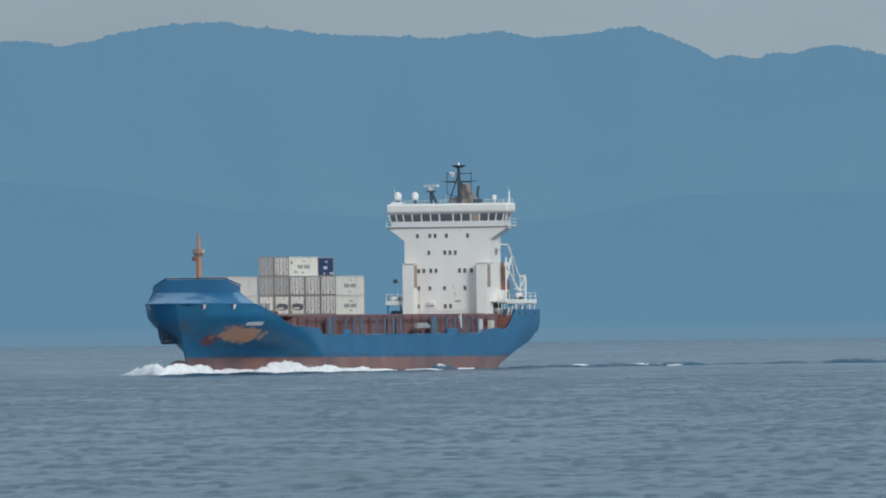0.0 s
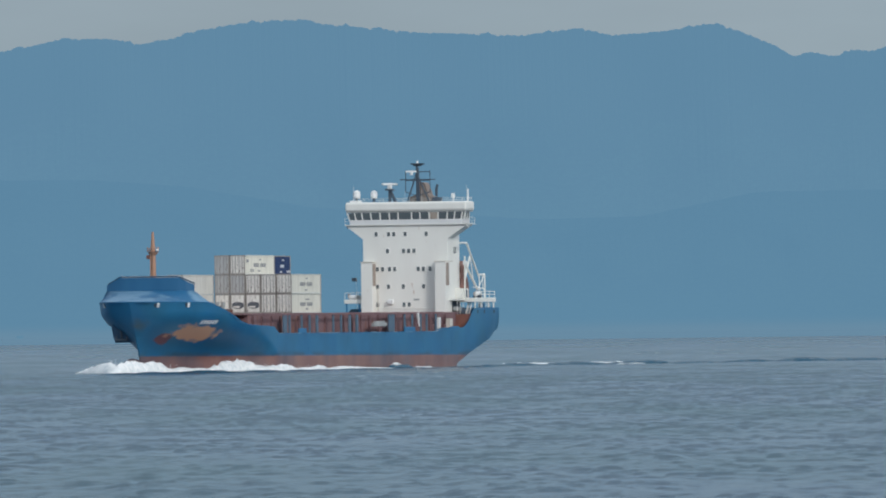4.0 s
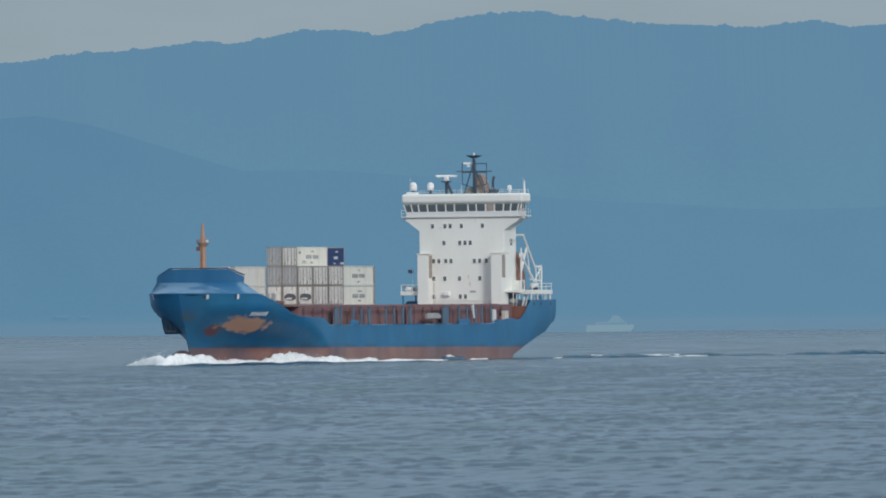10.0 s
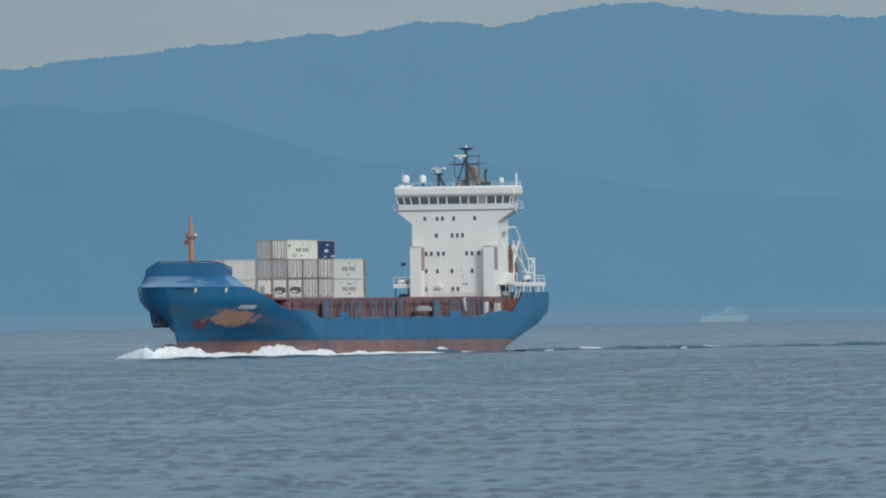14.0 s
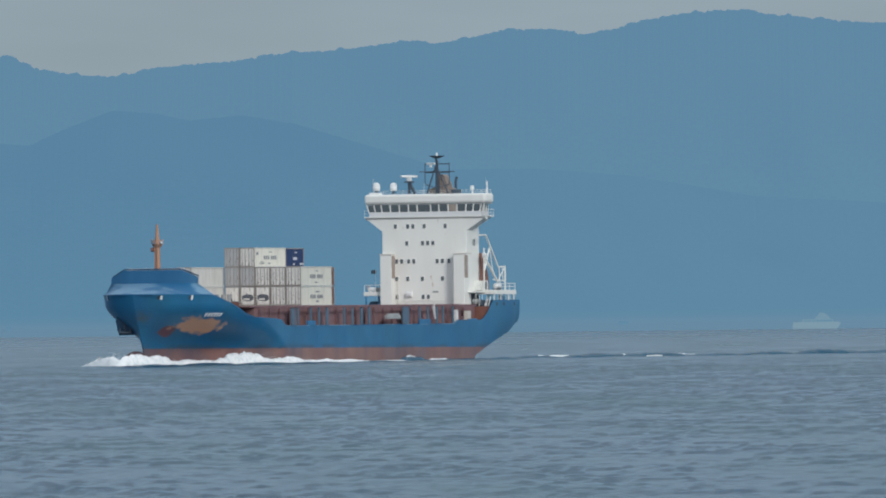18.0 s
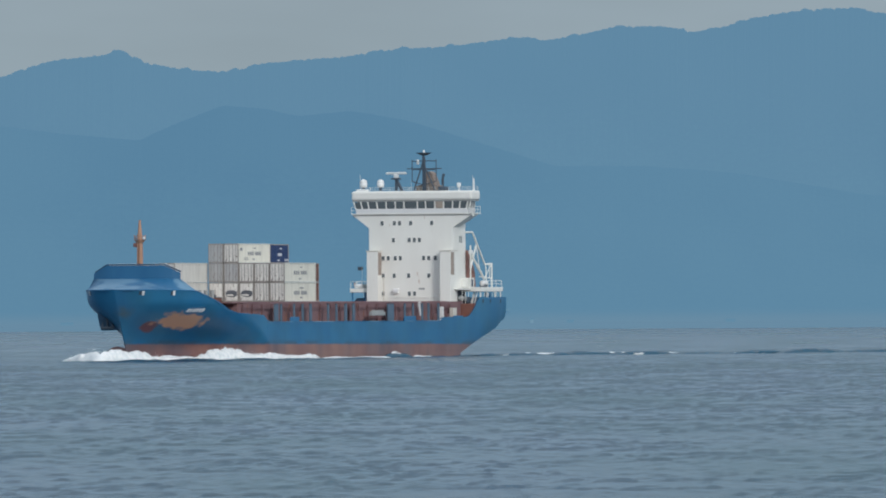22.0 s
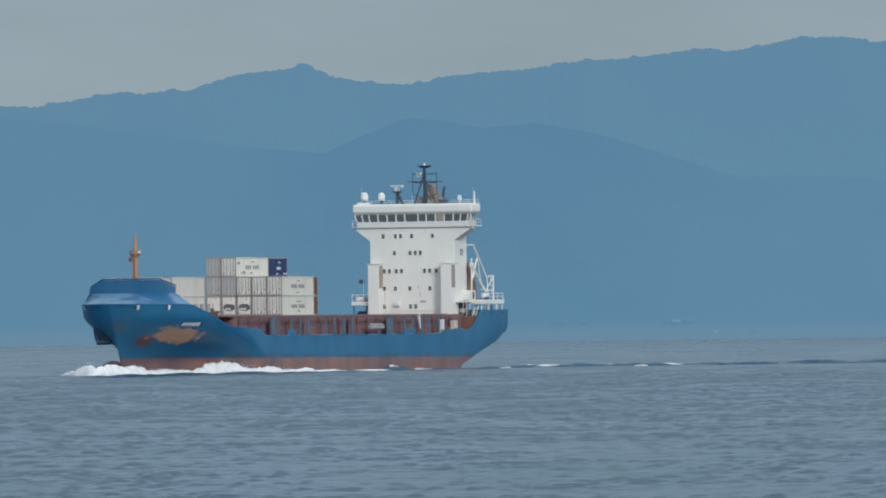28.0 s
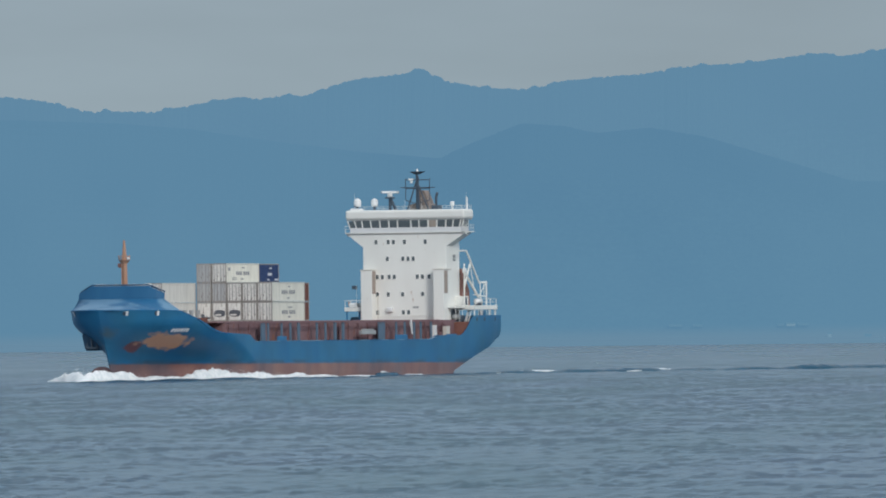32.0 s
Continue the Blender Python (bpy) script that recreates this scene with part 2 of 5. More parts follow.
def water():
    m, nt, b = nodes_of("sea_water")
    b.inputs["Base Color"].default_value = (0.014, 0.080, 0.122, 1)
    b.inputs["Roughness"].default_value = 0.22
    b.inputs["IOR"].default_value = 1.333
    # wind patches: the water is now bluer, now greener, now duller
    gust = noise_node(nt, 0.045, 4, (1.0, 0.16, 1.0))
    tint = ramp_node(nt, gust.outputs["Fac"], [(0.35, (0.012, 0.066, 0.134)), (0.65, (0.016, 0.082, 0.120))])
    nt.links.new(tint.outputs[0], b.inputs["Base Color"])
    n1 = noise_node(nt, 1.5, 4, (1.0, 0.6, 1.0))
    n2 = noise_node(nt, 4.0, 3, (1.0, 0.7, 1.0))
    add = nt.nodes.new("ShaderNodeMath")
    add.operation = "MULTIPLY_ADD"
    nt.links.new(n2.outputs["Fac"], add.inputs[0])
    add.inputs[1].default_value = 0.3
    n3 = noise_node(nt, 0.62, 3, (1.0, 0.8, 1.0))
    more = nt.nodes.new("ShaderNodeMath")
    more.operation = "MULTIPLY_ADD"
    nt.links.new(n3.outputs["Fac"], more.inputs[0])
    more.inputs[1].default_value = 0.9
    nt.links.new(n1.outputs["Fac"], more.inputs[2])
    nt.links.new(more.outputs[0], add.inputs[2])
    co = nt.nodes.new("ShaderNodeTexCoord")
    sep = nt.nodes.new("ShaderNodeSeparateXYZ")
    nt.links.new(co.outputs["Object"], sep.inputs[0])
    out = nt.nodes.new("ShaderNodeMapRange")
    out.inputs["From Min"].default_value, out.inputs["From Max"].default_value = 1500, 4300
    nt.links.new(sep.outputs["Y"], out.inputs[0])
    sheen = nt.nodes.new("ShaderNodeMapRange")
    sheen.inputs["To Min"].default_value, sheen.inputs["To Max"].default_value = 0.10, 0.18
    nt.links.new(out.outputs[0], sheen.inputs[0])
    dull = nt.nodes.new("ShaderNodeMath")
    dull.operation = "MULTIPLY_ADD"
    nt.links.new(gust.outputs["Fac"], dull.inputs[0])
    dull.inputs[1].default_value = 0.24
    nt.links.new(sheen.outputs[0], dull.inputs[2])
    nt.links.new(dull.outputs[0], b.inputs["Roughness"])
    bp = nt.nodes.new("ShaderNodeBump")
    bp.inputs["Distance"].default_value = 0.14
    bp.inputs["Strength"].default_value = 1.0
    nt.links.new(add.outputs[0], bp.inputs["Height"])
    nt.links.new(bp.outputs[0], b.inputs["Normal"])
    return m


M_WATER = water()


def foam_material():
    m, nt, b = nodes_of("foam")
    n = noise_node(nt, 1.6, 6)
    c = ramp_node(nt, n.outputs["Fac"], [(0.3, (0.62, 0.68, 0.71)), (0.6, (0.86, 0.88, 0.89))])
    nt.links.new(c.outputs[0], b.inputs["Base Color"])
    b.inputs["Roughness"].default_value = 0.8
    b.inputs["Subsurface Weight"].default_value = 0.8
    b.inputs["Subsurface Radius"].default_value = (1.0, 1.0, 1.0)
    b.inputs["Subsurface Scale"].default_value = 1.4
    return m


M_FOAM = foam_material()


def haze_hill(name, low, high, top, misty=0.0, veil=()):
    """Far hills with the haze's glow painted in as emission, faintly mottled like woods."""
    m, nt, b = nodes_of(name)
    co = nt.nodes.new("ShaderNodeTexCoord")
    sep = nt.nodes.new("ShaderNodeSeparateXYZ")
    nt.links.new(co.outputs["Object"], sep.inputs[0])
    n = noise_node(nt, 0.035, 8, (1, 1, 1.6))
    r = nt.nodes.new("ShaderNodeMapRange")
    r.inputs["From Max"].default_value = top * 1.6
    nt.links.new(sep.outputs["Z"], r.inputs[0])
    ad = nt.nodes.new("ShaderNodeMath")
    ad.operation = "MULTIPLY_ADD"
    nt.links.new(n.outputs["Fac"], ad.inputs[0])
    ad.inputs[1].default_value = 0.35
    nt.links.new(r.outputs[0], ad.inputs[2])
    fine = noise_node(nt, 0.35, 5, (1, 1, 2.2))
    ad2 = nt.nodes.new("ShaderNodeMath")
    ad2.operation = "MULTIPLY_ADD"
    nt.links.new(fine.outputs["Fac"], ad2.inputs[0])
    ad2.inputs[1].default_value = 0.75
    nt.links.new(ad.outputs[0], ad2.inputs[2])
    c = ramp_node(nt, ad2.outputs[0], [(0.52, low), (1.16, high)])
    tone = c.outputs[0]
    for x0, x1, much, colour in veil:               # more haze painted in over these stretches of the coast
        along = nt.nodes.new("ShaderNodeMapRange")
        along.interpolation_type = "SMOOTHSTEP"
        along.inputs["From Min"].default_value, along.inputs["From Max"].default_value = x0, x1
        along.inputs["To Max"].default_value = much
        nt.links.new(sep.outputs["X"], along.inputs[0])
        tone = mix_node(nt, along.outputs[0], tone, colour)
    mist = nt.nodes.new("ShaderNodeMapRange")       # greyer haze painted in low down, as thicker air over water
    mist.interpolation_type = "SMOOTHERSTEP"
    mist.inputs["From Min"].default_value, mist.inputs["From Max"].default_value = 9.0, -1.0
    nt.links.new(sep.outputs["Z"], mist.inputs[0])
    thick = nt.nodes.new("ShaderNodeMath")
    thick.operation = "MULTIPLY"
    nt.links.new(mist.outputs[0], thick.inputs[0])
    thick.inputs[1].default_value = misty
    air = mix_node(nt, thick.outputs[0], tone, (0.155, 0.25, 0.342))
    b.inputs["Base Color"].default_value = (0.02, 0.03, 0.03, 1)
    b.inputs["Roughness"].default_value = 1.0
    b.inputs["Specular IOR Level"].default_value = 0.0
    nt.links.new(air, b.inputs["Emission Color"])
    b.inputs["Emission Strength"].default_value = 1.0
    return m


# haze-blue emission tones, a little paler low down than on the crests
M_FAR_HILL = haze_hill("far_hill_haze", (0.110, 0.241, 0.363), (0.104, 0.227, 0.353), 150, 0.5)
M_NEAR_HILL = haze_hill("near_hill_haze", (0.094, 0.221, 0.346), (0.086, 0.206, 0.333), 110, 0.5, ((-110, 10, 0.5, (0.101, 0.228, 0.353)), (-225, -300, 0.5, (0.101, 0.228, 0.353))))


# ---- mesh helpers ----
def link_mesh(name, bm, mat, parent=None, label="", smooth=False):
    me = bpy.data.meshes.new(name)
    bm.to_mesh(me)
    bm.free()
    for mm in (mat if isinstance(mat, (list, tuple)) else [mat]):
        me.materials.append(mm)
    if smooth:
        me.polygons.foreach_set("use_smooth", [True] * len(me.polygons))
    ob = new(name, me)
    if parent is not None:
        ob.parent = parent
    if label:
        ob["label"] = label
    return ob


def part(name, bm, material, parent, label="", smooth=False):
    return link_mesh(name, bm, material, parent, label, smooth)


def shared(name, me, parent, m=None):
    ob = new(name, me)
    ob.parent = parent
    if m is not None:
        ob.matrix_local = m
    return ob


def box(bm, x0, x1, y0, y1, z0, z1, bevel=0.0):
    vs = bmesh.ops.create_cube(bm, size=1.0, matrix=Matrix.LocRotScale(
        ((x0 + x1) / 2, (y0 + y1) / 2, (z0 + z1) / 2), None, (abs(x1 - x0), abs(y1 - y0), abs(z1 - z0))))["verts"]
    if bevel:
        es = list({e for v in vs for e in v.link_edges})
        bmesh.ops.bevel(bm, geom=es, offset=bevel, segments=2, affect="EDGES", profile=0.5)
    return bm


def boxes(*list_of, bevel=0.0):
    bm = bmesh.new()
    for b in list_of:
        box(bm, *b, bevel=bevel)
    return bm


def bar(bm, p, q, r, r2=None, n=8):
    p, q = Vector(p), Vector(q)
    d = q - p
    m = Matrix.Translation((p + q) / 2) @ d.to_track_quat("Z", "Y").to_matrix().to_4x4()
    bmesh.ops.create_cone(bm, cap_ends=True, segments=n, radius1=r, radius2=r if r2 is None else r2, depth=d.length, matrix=m)
    return bm


def bars(list_of, r, n=6):
    bm = bmesh.new()
    for p, q in list_of:
        bar(bm, p, q, r, n=n)
    return bm


def tube(bm, path, r):
    """One bent rail of square section along a line of places."""
    rows = []
    for i, p in enumerate(path):
        d = Vector(path[min(i + 1, len(path) - 1)]) - Vector(path[max(i - 1, 0)])
        side = Vector((-d.y, d.x, 0)).normalized() if d.length else Vector((0, 1, 0))
        rows.append([bm.verts.new(Vector(p) + side * r * a + Vector((0, 0, r * b))) for a, b in ((1, -1), (1, 1), (-1, 1), (-1, -1))])
    for a, b in zip(rows, rows[1:]):
        for k in range(4):
            bm.faces.new((a[k], a[(k + 1) % 4], b[(k + 1) % 4], b[k]))
    bm.faces.new(rows[0])
    bm.faces.new(rows[-1][::-1])
    bmesh.ops.recalc_face_normals(bm, faces=bm.faces)
    return bm


def prism(bm, outline, axis, a, b):
    """Extrudes a flat outline along an axis from a to b."""
    def at(u, v, w):
        return {"x": (w, u, v), "y": (u, w, v), "z": (u, v, w)}[axis]
    va = [bm.verts.new(at(u, v, a)) for u, v in outline]
    vb = [bm.verts.new(at(u, v, b)) for u, v in outline]
    n = len(outline)
    bm.faces.new(va)
    bm.faces.new(vb[::-1])
    for i in range(n):
        bm.faces.new((va[i], vb[i], vb[(i + 1) % n], va[(i + 1) % n]))
    bmesh.ops.recalc_face_normals(bm, faces=bm.faces)
    return bm


def smoothstep(a, b, x):
    t = np.clip((np.asarray(x, float) - a) / (b - a), 0, 1)
    return t * t * (3 - 2 * t)


def rnd(*key):
    return random.Random(repr(key)).random()


# ---- sea and hills ----
SEA_DRIFT, SEA_LEVEL = (1.8, -0.5), -0.28


def make_sea():
    """One sheet of water from under the boat to the far shore, with wind waves and a low swell."""
    xs = np.concatenate([[-4800, -2500, -1400, -900, -620, -420, -300, -230, -170], np.arange(-130, -64.01, 0.6), np.arange(-64, 64.01, 0.3), np.arange(64.6, 130.01, 0.6), [170, 230, 300, 420, 620, 900, 1400, 2500, 4800]])
    ys = [-1500.0, -600.0, -100.0, 150.0, 230.0, 280.0]
    y = 325.0
    while y < 4640:
        ys.append(y)
        y += 0.48 + 0.16 * (y - 325) / 400.0 if y < 725 else 0.64 if y < 1250 else 0.64 + 1.9 * (y - 1250) / 1050.0 if y < 2300 else 0.75 * (y / 560.0) ** 2.4
    ys += [4660.0, 4800.0]
    ys = np.array(ys)
    X, Y = np.meshgrid(xs, ys)
    GX, GY = X.copy(), Y.copy()
    rng = np.random.RandomState(7)
    Z = np.zeros_like(X)
    step = np.gradient(ys)[:, None]
    for i in range(56):                               # short wind waves that run towards the boat
        lam = 0.70 * (4.4 ** (i / 55.0)) * rng.uniform(0.93, 1.07)
        ang = radians(256) + rng.normal(0, 0.5)
        k = 2 * math.pi / lam
        amp = 0.0042 * lam ** 0.5
        fade = np.clip(lam / (1.6 * step) - 0.4, 0, 1)
        Z += fade * amp * np.sin(k * (GX * math.cos(ang) + GY * math.sin(ang)) + rng.uniform(0, 6.28))
    # they come in groups, with smoother water between
    groups = np.zeros_like(X)
    for i in range(12):
        lam, ang = rng.uniform(5, 30), rng.uniform(0, 6.28)
        groups += np.sin(2 * math.pi / lam * (GX * math.cos(ang) + 0.35 * GY * math.sin(ang)) + rng.uniform(0, 6.28))
    groups = np.clip(0.5 + groups / 5.0, 0, 1)
    Z *= (0.78 + 0.44 * groups) * np.clip(0.74 + (GY - 380) / 1900, 0.7, 0.98)
    # longer waves, better seen the farther off they run
    outer = groups ** 1.5 * np.clip((GY - 600) / 600, 0, 1)
    for i in range(9):
        lam, ang = rng.uniform(2.8, 8.0), radians(260) + rng.normal(0, 0.3)
        Z += 0.018 * outer * np.clip(lam / (1.6 * step) - 0.4, 0, 1) * np.sin(2 * math.pi / lam * (GX * math.cos(ang) + GY * math.sin(ang)) + rng.uniform(0, 6.28))
    # few steep crests over flat troughs
    size = 0.03
    Z = size * (np.exp(np.clip(Z / size, -3, 1.7)) - 1.3)
    for lam, ang, amp in ((19, 4.2, 0.03), (11, 4.7, 0.02)):
        Z += amp * np.sin(2 * math.pi / lam * (X * math.cos(ang) + Y * math.sin(ang))) * np.clip(lam / (2.5 * step) - 0.4, 0, 1)
    Z *= np.clip((140 - np.abs(GX)) / 12, 0, 1) * np.clip((GY - 325) / 15, 0, 1)
    ny, nx = X.shape
    co = np.stack([X, Y, Z], -1).reshape(-1, 3)
    idx = np.arange(ny * nx).reshape(ny, nx)
    quads = np.stack([idx[:-1, :-1], idx[:-1, 1:], idx[1:, 1:], idx[1:, :-1]], -1).reshape(-1, 4)
    me = bpy.data.meshes.new("water")
    me.vertices.add(len(co))
    me.vertices.foreach_set("co", co.astype(np.float32).ravel())
    me.loops.add(quads.size)
    me.loops.foreach_set("vertex_index", quads.ravel().astype(np.int32))
    me.polygons.add(len(quads))
    me.polygons.foreach_set("loop_start", np.arange(0, quads.size, 4, dtype=np.int32))
    me.polygons.foreach_set("use_smooth", np.ones(len(quads), dtype=bool))
    me.update()
    me.validate()
    me.materials.append(M_WATER)
    return tagged(new("water", me), "choppy grey-blue open sea with small wind waves", "sea", kind="structure")


water_sheet = make_sea()


def profile(knots, x):
    xs, zs = zip(*knots)
    return np.interp(x, xs, zs)


FAR_RIDGE = [(-447, 125.6), (-427, 123), (-405, 117.6), (-371, 117), (-345, 121.5), (-328, 124), (-318, 122.8), (-303, 125), (-297, 123.3), (-289, 126.8), (-272, 131.7), (-243, 134.9), (-237, 135.4), (-230, 133.9), (-222, 129.8), (-201, 126.5), (-180, 126), (-170, 129.6), (-122, 133.3), (-110, 136), (-72, 137.8), (-44, 141.6), (-34, 142.2), (-25, 140.4), (-2, 144.4), (11, 147.8), (20, 146.9), (27, 147.4), (35, 146.7), (42, 145.8), (47.5, 144.0), (53, 144.8), (58, 146.3), (62, 146.2), (66, 147.2), (69, 149.3), (92, 153.4), (114, 155.6), (131, 155.7), (139, 153.4), (186, 148.8), (236, 146.8), (266, 150.4), (280, 146.6), (308, 148.3), (328, 152), (340, 150), (364, 139.9), (371, 134.8), (375.5, 137.0), (383, 137.4), (387, 135.6), (394, 135.2), (398, 138.2), (404, 138.7), (409, 137.2), (414, 138.4), (417, 140.0), (427, 141.6), (437, 141.4), (447, 139.0), (455, 136.8)]
NEAR_RIDGE = [(-444, 113.3), (-388, 111), (-351, 107.7), (-309, 101), (-264, 95), (-226, 91.5), (-211, 98.5), (-185, 108.5), (-163, 106.8), (-148, 103), (-121, 105.5), (-93, 100.5), (-50, 87), (-20, 77.5), (23, 77.5), (67, 74), (134, 62.5), (189, 59.4), (240, 56), (293, 57), (349, 68.3), (450, 69.2)]
KNOLL = -237.5


def make_hills(name, knots, y_crest, y_foot, y_back, mat, label, tree, seed, y_haze=0, knoll=0.0):
    """A wooded range: slopes with spurs and gullies, and a ragged line of trees on the crest."""
    xs = np.concatenate([np.arange(-2600, -520, 80.0), np.arange(-520, 520.1, 0.7), np.arange(560, 2700, 80.0)])
    base = profile(knots, xs)
    soft = np.convolve(np.pad(base, 4, mode="edge"), np.ones(9) / 9, mode="valid")
    base = np.where(np.abs(xs) < 515, soft, base)
    crown = np.array([(0.9 - 1.6 * abs(noise.noise(Vector((x * 0.3, seed, 0))))) * 0.7 + (0.5 - abs(noise.noise(Vector((x * 0.8, seed, 3))))) * 0.6
                      + max(0.0, noise.noise(Vector((x * 0.13, seed, 9))) - 0.15) * 2.2 - 0.5 for x in xs])
    crest = base + crown * tree + knoll * np.exp(-np.abs((xs - KNOLL) / 4.2) ** 6)
    rows = 26
    co, n = [], len(xs)
    if y_haze:                                   # haze-coloured sheet added over the far sea, for its blurred shoreline
        co += [(x, y_haze, -0.4) for x in xs]
    for j in range(rows + 1):
        v = j / rows
        yy = y_foot + (y_crest - y_foot) * v
        shape = v ** 0.85
        for i, x in enumerate(xs):
            spur = noise.noise(Vector((x * 0.022, v * 2.0, seed))) * 9 * math.sin(math.pi * min(1, v)) if abs(x) < 520 else 0.0
            co.append((x, yy + spur * 1.2, crest[i] * shape + 0.25 * spur * (1 - v) + ((0.3 if y_haze else -0.5) if j == 0 else 0)))
    for i, x in enumerate(xs):
        co.append((x, y_back, -2.0))
    faces = []
    for j in range(len(co) // n - 1):
        for i in range(n - 1):
            a = j * n + i
            faces.append((a, a + 1, a + n + 1, a + n))
    me = bpy.data.meshes.new(name)
    me.from_pydata(co, [], faces)
    me.materials.append(mat)
    return tagged(new(name, me), label, "mountain range", kind="structure")


make_hills("backdrop_far_range", FAR_RIDGE, 4720, 4692, 4860, M_FAR_HILL, "distant wooded mountain range painted glowing pale haze blue", 1.3, 2.0, knoll=1.7)
make_hills("backdrop_near_range", NEAR_RIDGE, 4688, 4652, 4691, M_NEAR_HILL, "darker foothills before the range, painted glowing haze blue", 0.3, 5.0, 3300)

# ---- the container ship (x forward, y to port, z up from the waterline) ----
ship = tagged(new("container_ship"), "blue container ship with white bridge tower and rusty bow, under way", "ship")
BEAM = 10.7


def mesh_of(name, bm, mat, smooth=False):
    me = bpy.data.meshes.new(name)
    bm.to_mesh(me)
    bm.free()
    me.materials.append(mat)
    if smooth:
        me.polygons.foreach_set("use_smooth", [True] * len(me.polygons))
    return me


def gunwale(x):
    return float(np.interp(x, [-15, -1.6, -0.4, 1.3, 2.8, 4.2, 15.5, 15.9, 92.4, 93.2, 97, 103, 105, 107.5, 111.8, 116.2, 118.5, 128],
                           [9.25, 9.2, 8.6, 7.3, 6.5, 6.05, 6.0, 5.45, 5.5, 6.5, 6.7, 6.85, 7.0, 7.5, 9.0, 10.3, 10.4, 10.5]))


def stem(z):
    return 122.9 + 4.6 * min(1.0, max(0.0, (z - 1.2) / 9.3))


def breadth(x, z):
    """Half the hull's breadth at x and height z: a fine entrance at the water, full shoulders above."""
    t = 0.5 * float(smoothstep(2.2, 8.5, z)) + 0.5 * min(1.0, max(0.0, (z - 1.8) / 6.7))
    a, e = 91.5 + 11.4 * t, stem(z)
    if x <= a:
        return BEAM
    r = min(1.0, (x - a) / (e - a))
    return BEAM * (1 - r ** (1.04 + 0.572 * t)) ** (1.06 - 0.651 * t)


def counter(x):
    """Height of the hull's underside towards the stern."""
    if x > 8.6:
        return -1.5
    z = (8.6 - x) * 0.222
    return z + 0.35 * float(smoothstep(-9.5, -14.6, x))


def make_hull():
    bm = bmesh.new()
    levels = 20
    stations = [("s", x) for x in (-15.3, -15.0, -14.2, -13.0, *np.arange(-12, -2, 2.0), *np.arange(-2, 5, 0.5), *np.arange(5, 76.1, 2.0))] + [("b", u) for u in np.linspace(0, 1, 44)]
    rows = []
    for kind, w in stations:
        row = []
        for j in range(levels + 1):
            v = j / levels
            if kind == "s":
                top, low = gunwale(w), counter(w)
                z = low + (top - low) * v
                y = BEAM - 0.45 * float(smoothstep(-10, -14.6, w))
                if w < 10:                       # round turn of the bilge under the counter
                    y -= 0.45 * (1 - v) ** 4 * float(smoothstep(10, -4, w))
                row.append((w, y, z))
            else:
                top = gunwale(77 + 50.4 * w ** 0.8)
                z = -1.5 + (top + 1.5) * v
                x = 77 + (stem(z) - 77) * w ** 0.8
                row.append((x, max(0.1 if w == 1 else 0, breadth(x, z)), z))
        rows.append(row)
    grids = []
    for side in (1, -1):
        g = [[bm.verts.new((x, side * y, z)) for x, y, z in row] for row in rows]
        grids.append(g)
        for i in range(len(g) - 1):
            for j in range(levels):
                bm.faces.new((g[i][j], g[i + 1][j], g[i + 1][j + 1], g[i][j + 1]))
    p, s = grids
    for j in range(levels):                      # transom and stem
        bm.faces.new((p[0][j], p[0][j + 1], s[0][j + 1], s[0][j]))
        bm.faces.new((p[-1][j], s[-1][j], s[-1][j + 1], p[-1][j + 1]))
    for i in range(len(rows) - 1):               # bottom
        bm.faces.new((p[i][0], s[i][0], s[i + 1][0], p[i + 1][0]))
    bmesh.ops.recalc_face_normals(bm, faces=bm.faces)
    hull = part("hull", bm, M_HULL, ship, "blue steel hull, red boot topping, rust scars on the bow", smooth=True)
    hull.data.set_sharp_from_angle(angle=radians(32))
    bm = bmesh.new()                             # deck, set below the bulwarks
    prev = None
    for x in np.arange(-14.2, 112, 2.0):
        z = 8.2 if x < 0.5 else min(gunwale(x) - 1.0, 4.45 if x < 86 else 8.4)
        y = breadth(x, z) - (0.12 if x < 94 else 0.7) - 0.45 * float(smoothstep(-10, -14.6, x))
        cur = (bm.verts.new((x, y, z)), bm.verts.new((x, -y, z)))
        if prev:
            bm.faces.new((prev[0], prev[1], cur[1], cur[0]))
        prev = cur
    part("deck", bm, M_DECK, ship, "red-brown deck plating")
    for side in (1, -1):                         # rail on the bulwark's edge
        bm = bmesh.new()
        rows = []
        for x in np.append(np.arange(10.5, 91, 2.5), 92.2):
            z = gunwale(x)
            rows.append([bm.verts.new((x, side * (BEAM + dy), z + dz)) for dy, dz in ((0.07, -0.07), (0.07, 0.06), (-0.11, 0.06), (-0.11, -0.07))])
        for a, b in zip(rows, rows[1:]):
            for k in range(4):
                bm.faces.new((a[k], a[(k + 1) % 4], b[(k + 1) % 4], b[k]))
        bm.faces.new(rows[0])
        bm.faces.new(rows[-1][::-1])
        bmesh.ops.recalc_face_normals(bm, faces=bm.faces)
        part("gunwale_rail", bm, M_LIGHT_BLUE, hull)
    return hull


hull = make_hull()
# bulb at the foot of the stem
bm = bmesh.new()
bmesh.ops.create_uvsphere(bm, u_segments=24, v_segments=14, radius=1.0, matrix=Matrix.LocRotScale((126.2, 0, 0.65), None, (4.0, 0.75, 1.3)))
part("bulbous_bow", bm, M_BULB, hull, "rounded red-brown bulb at the foot of the stem", smooth=True)


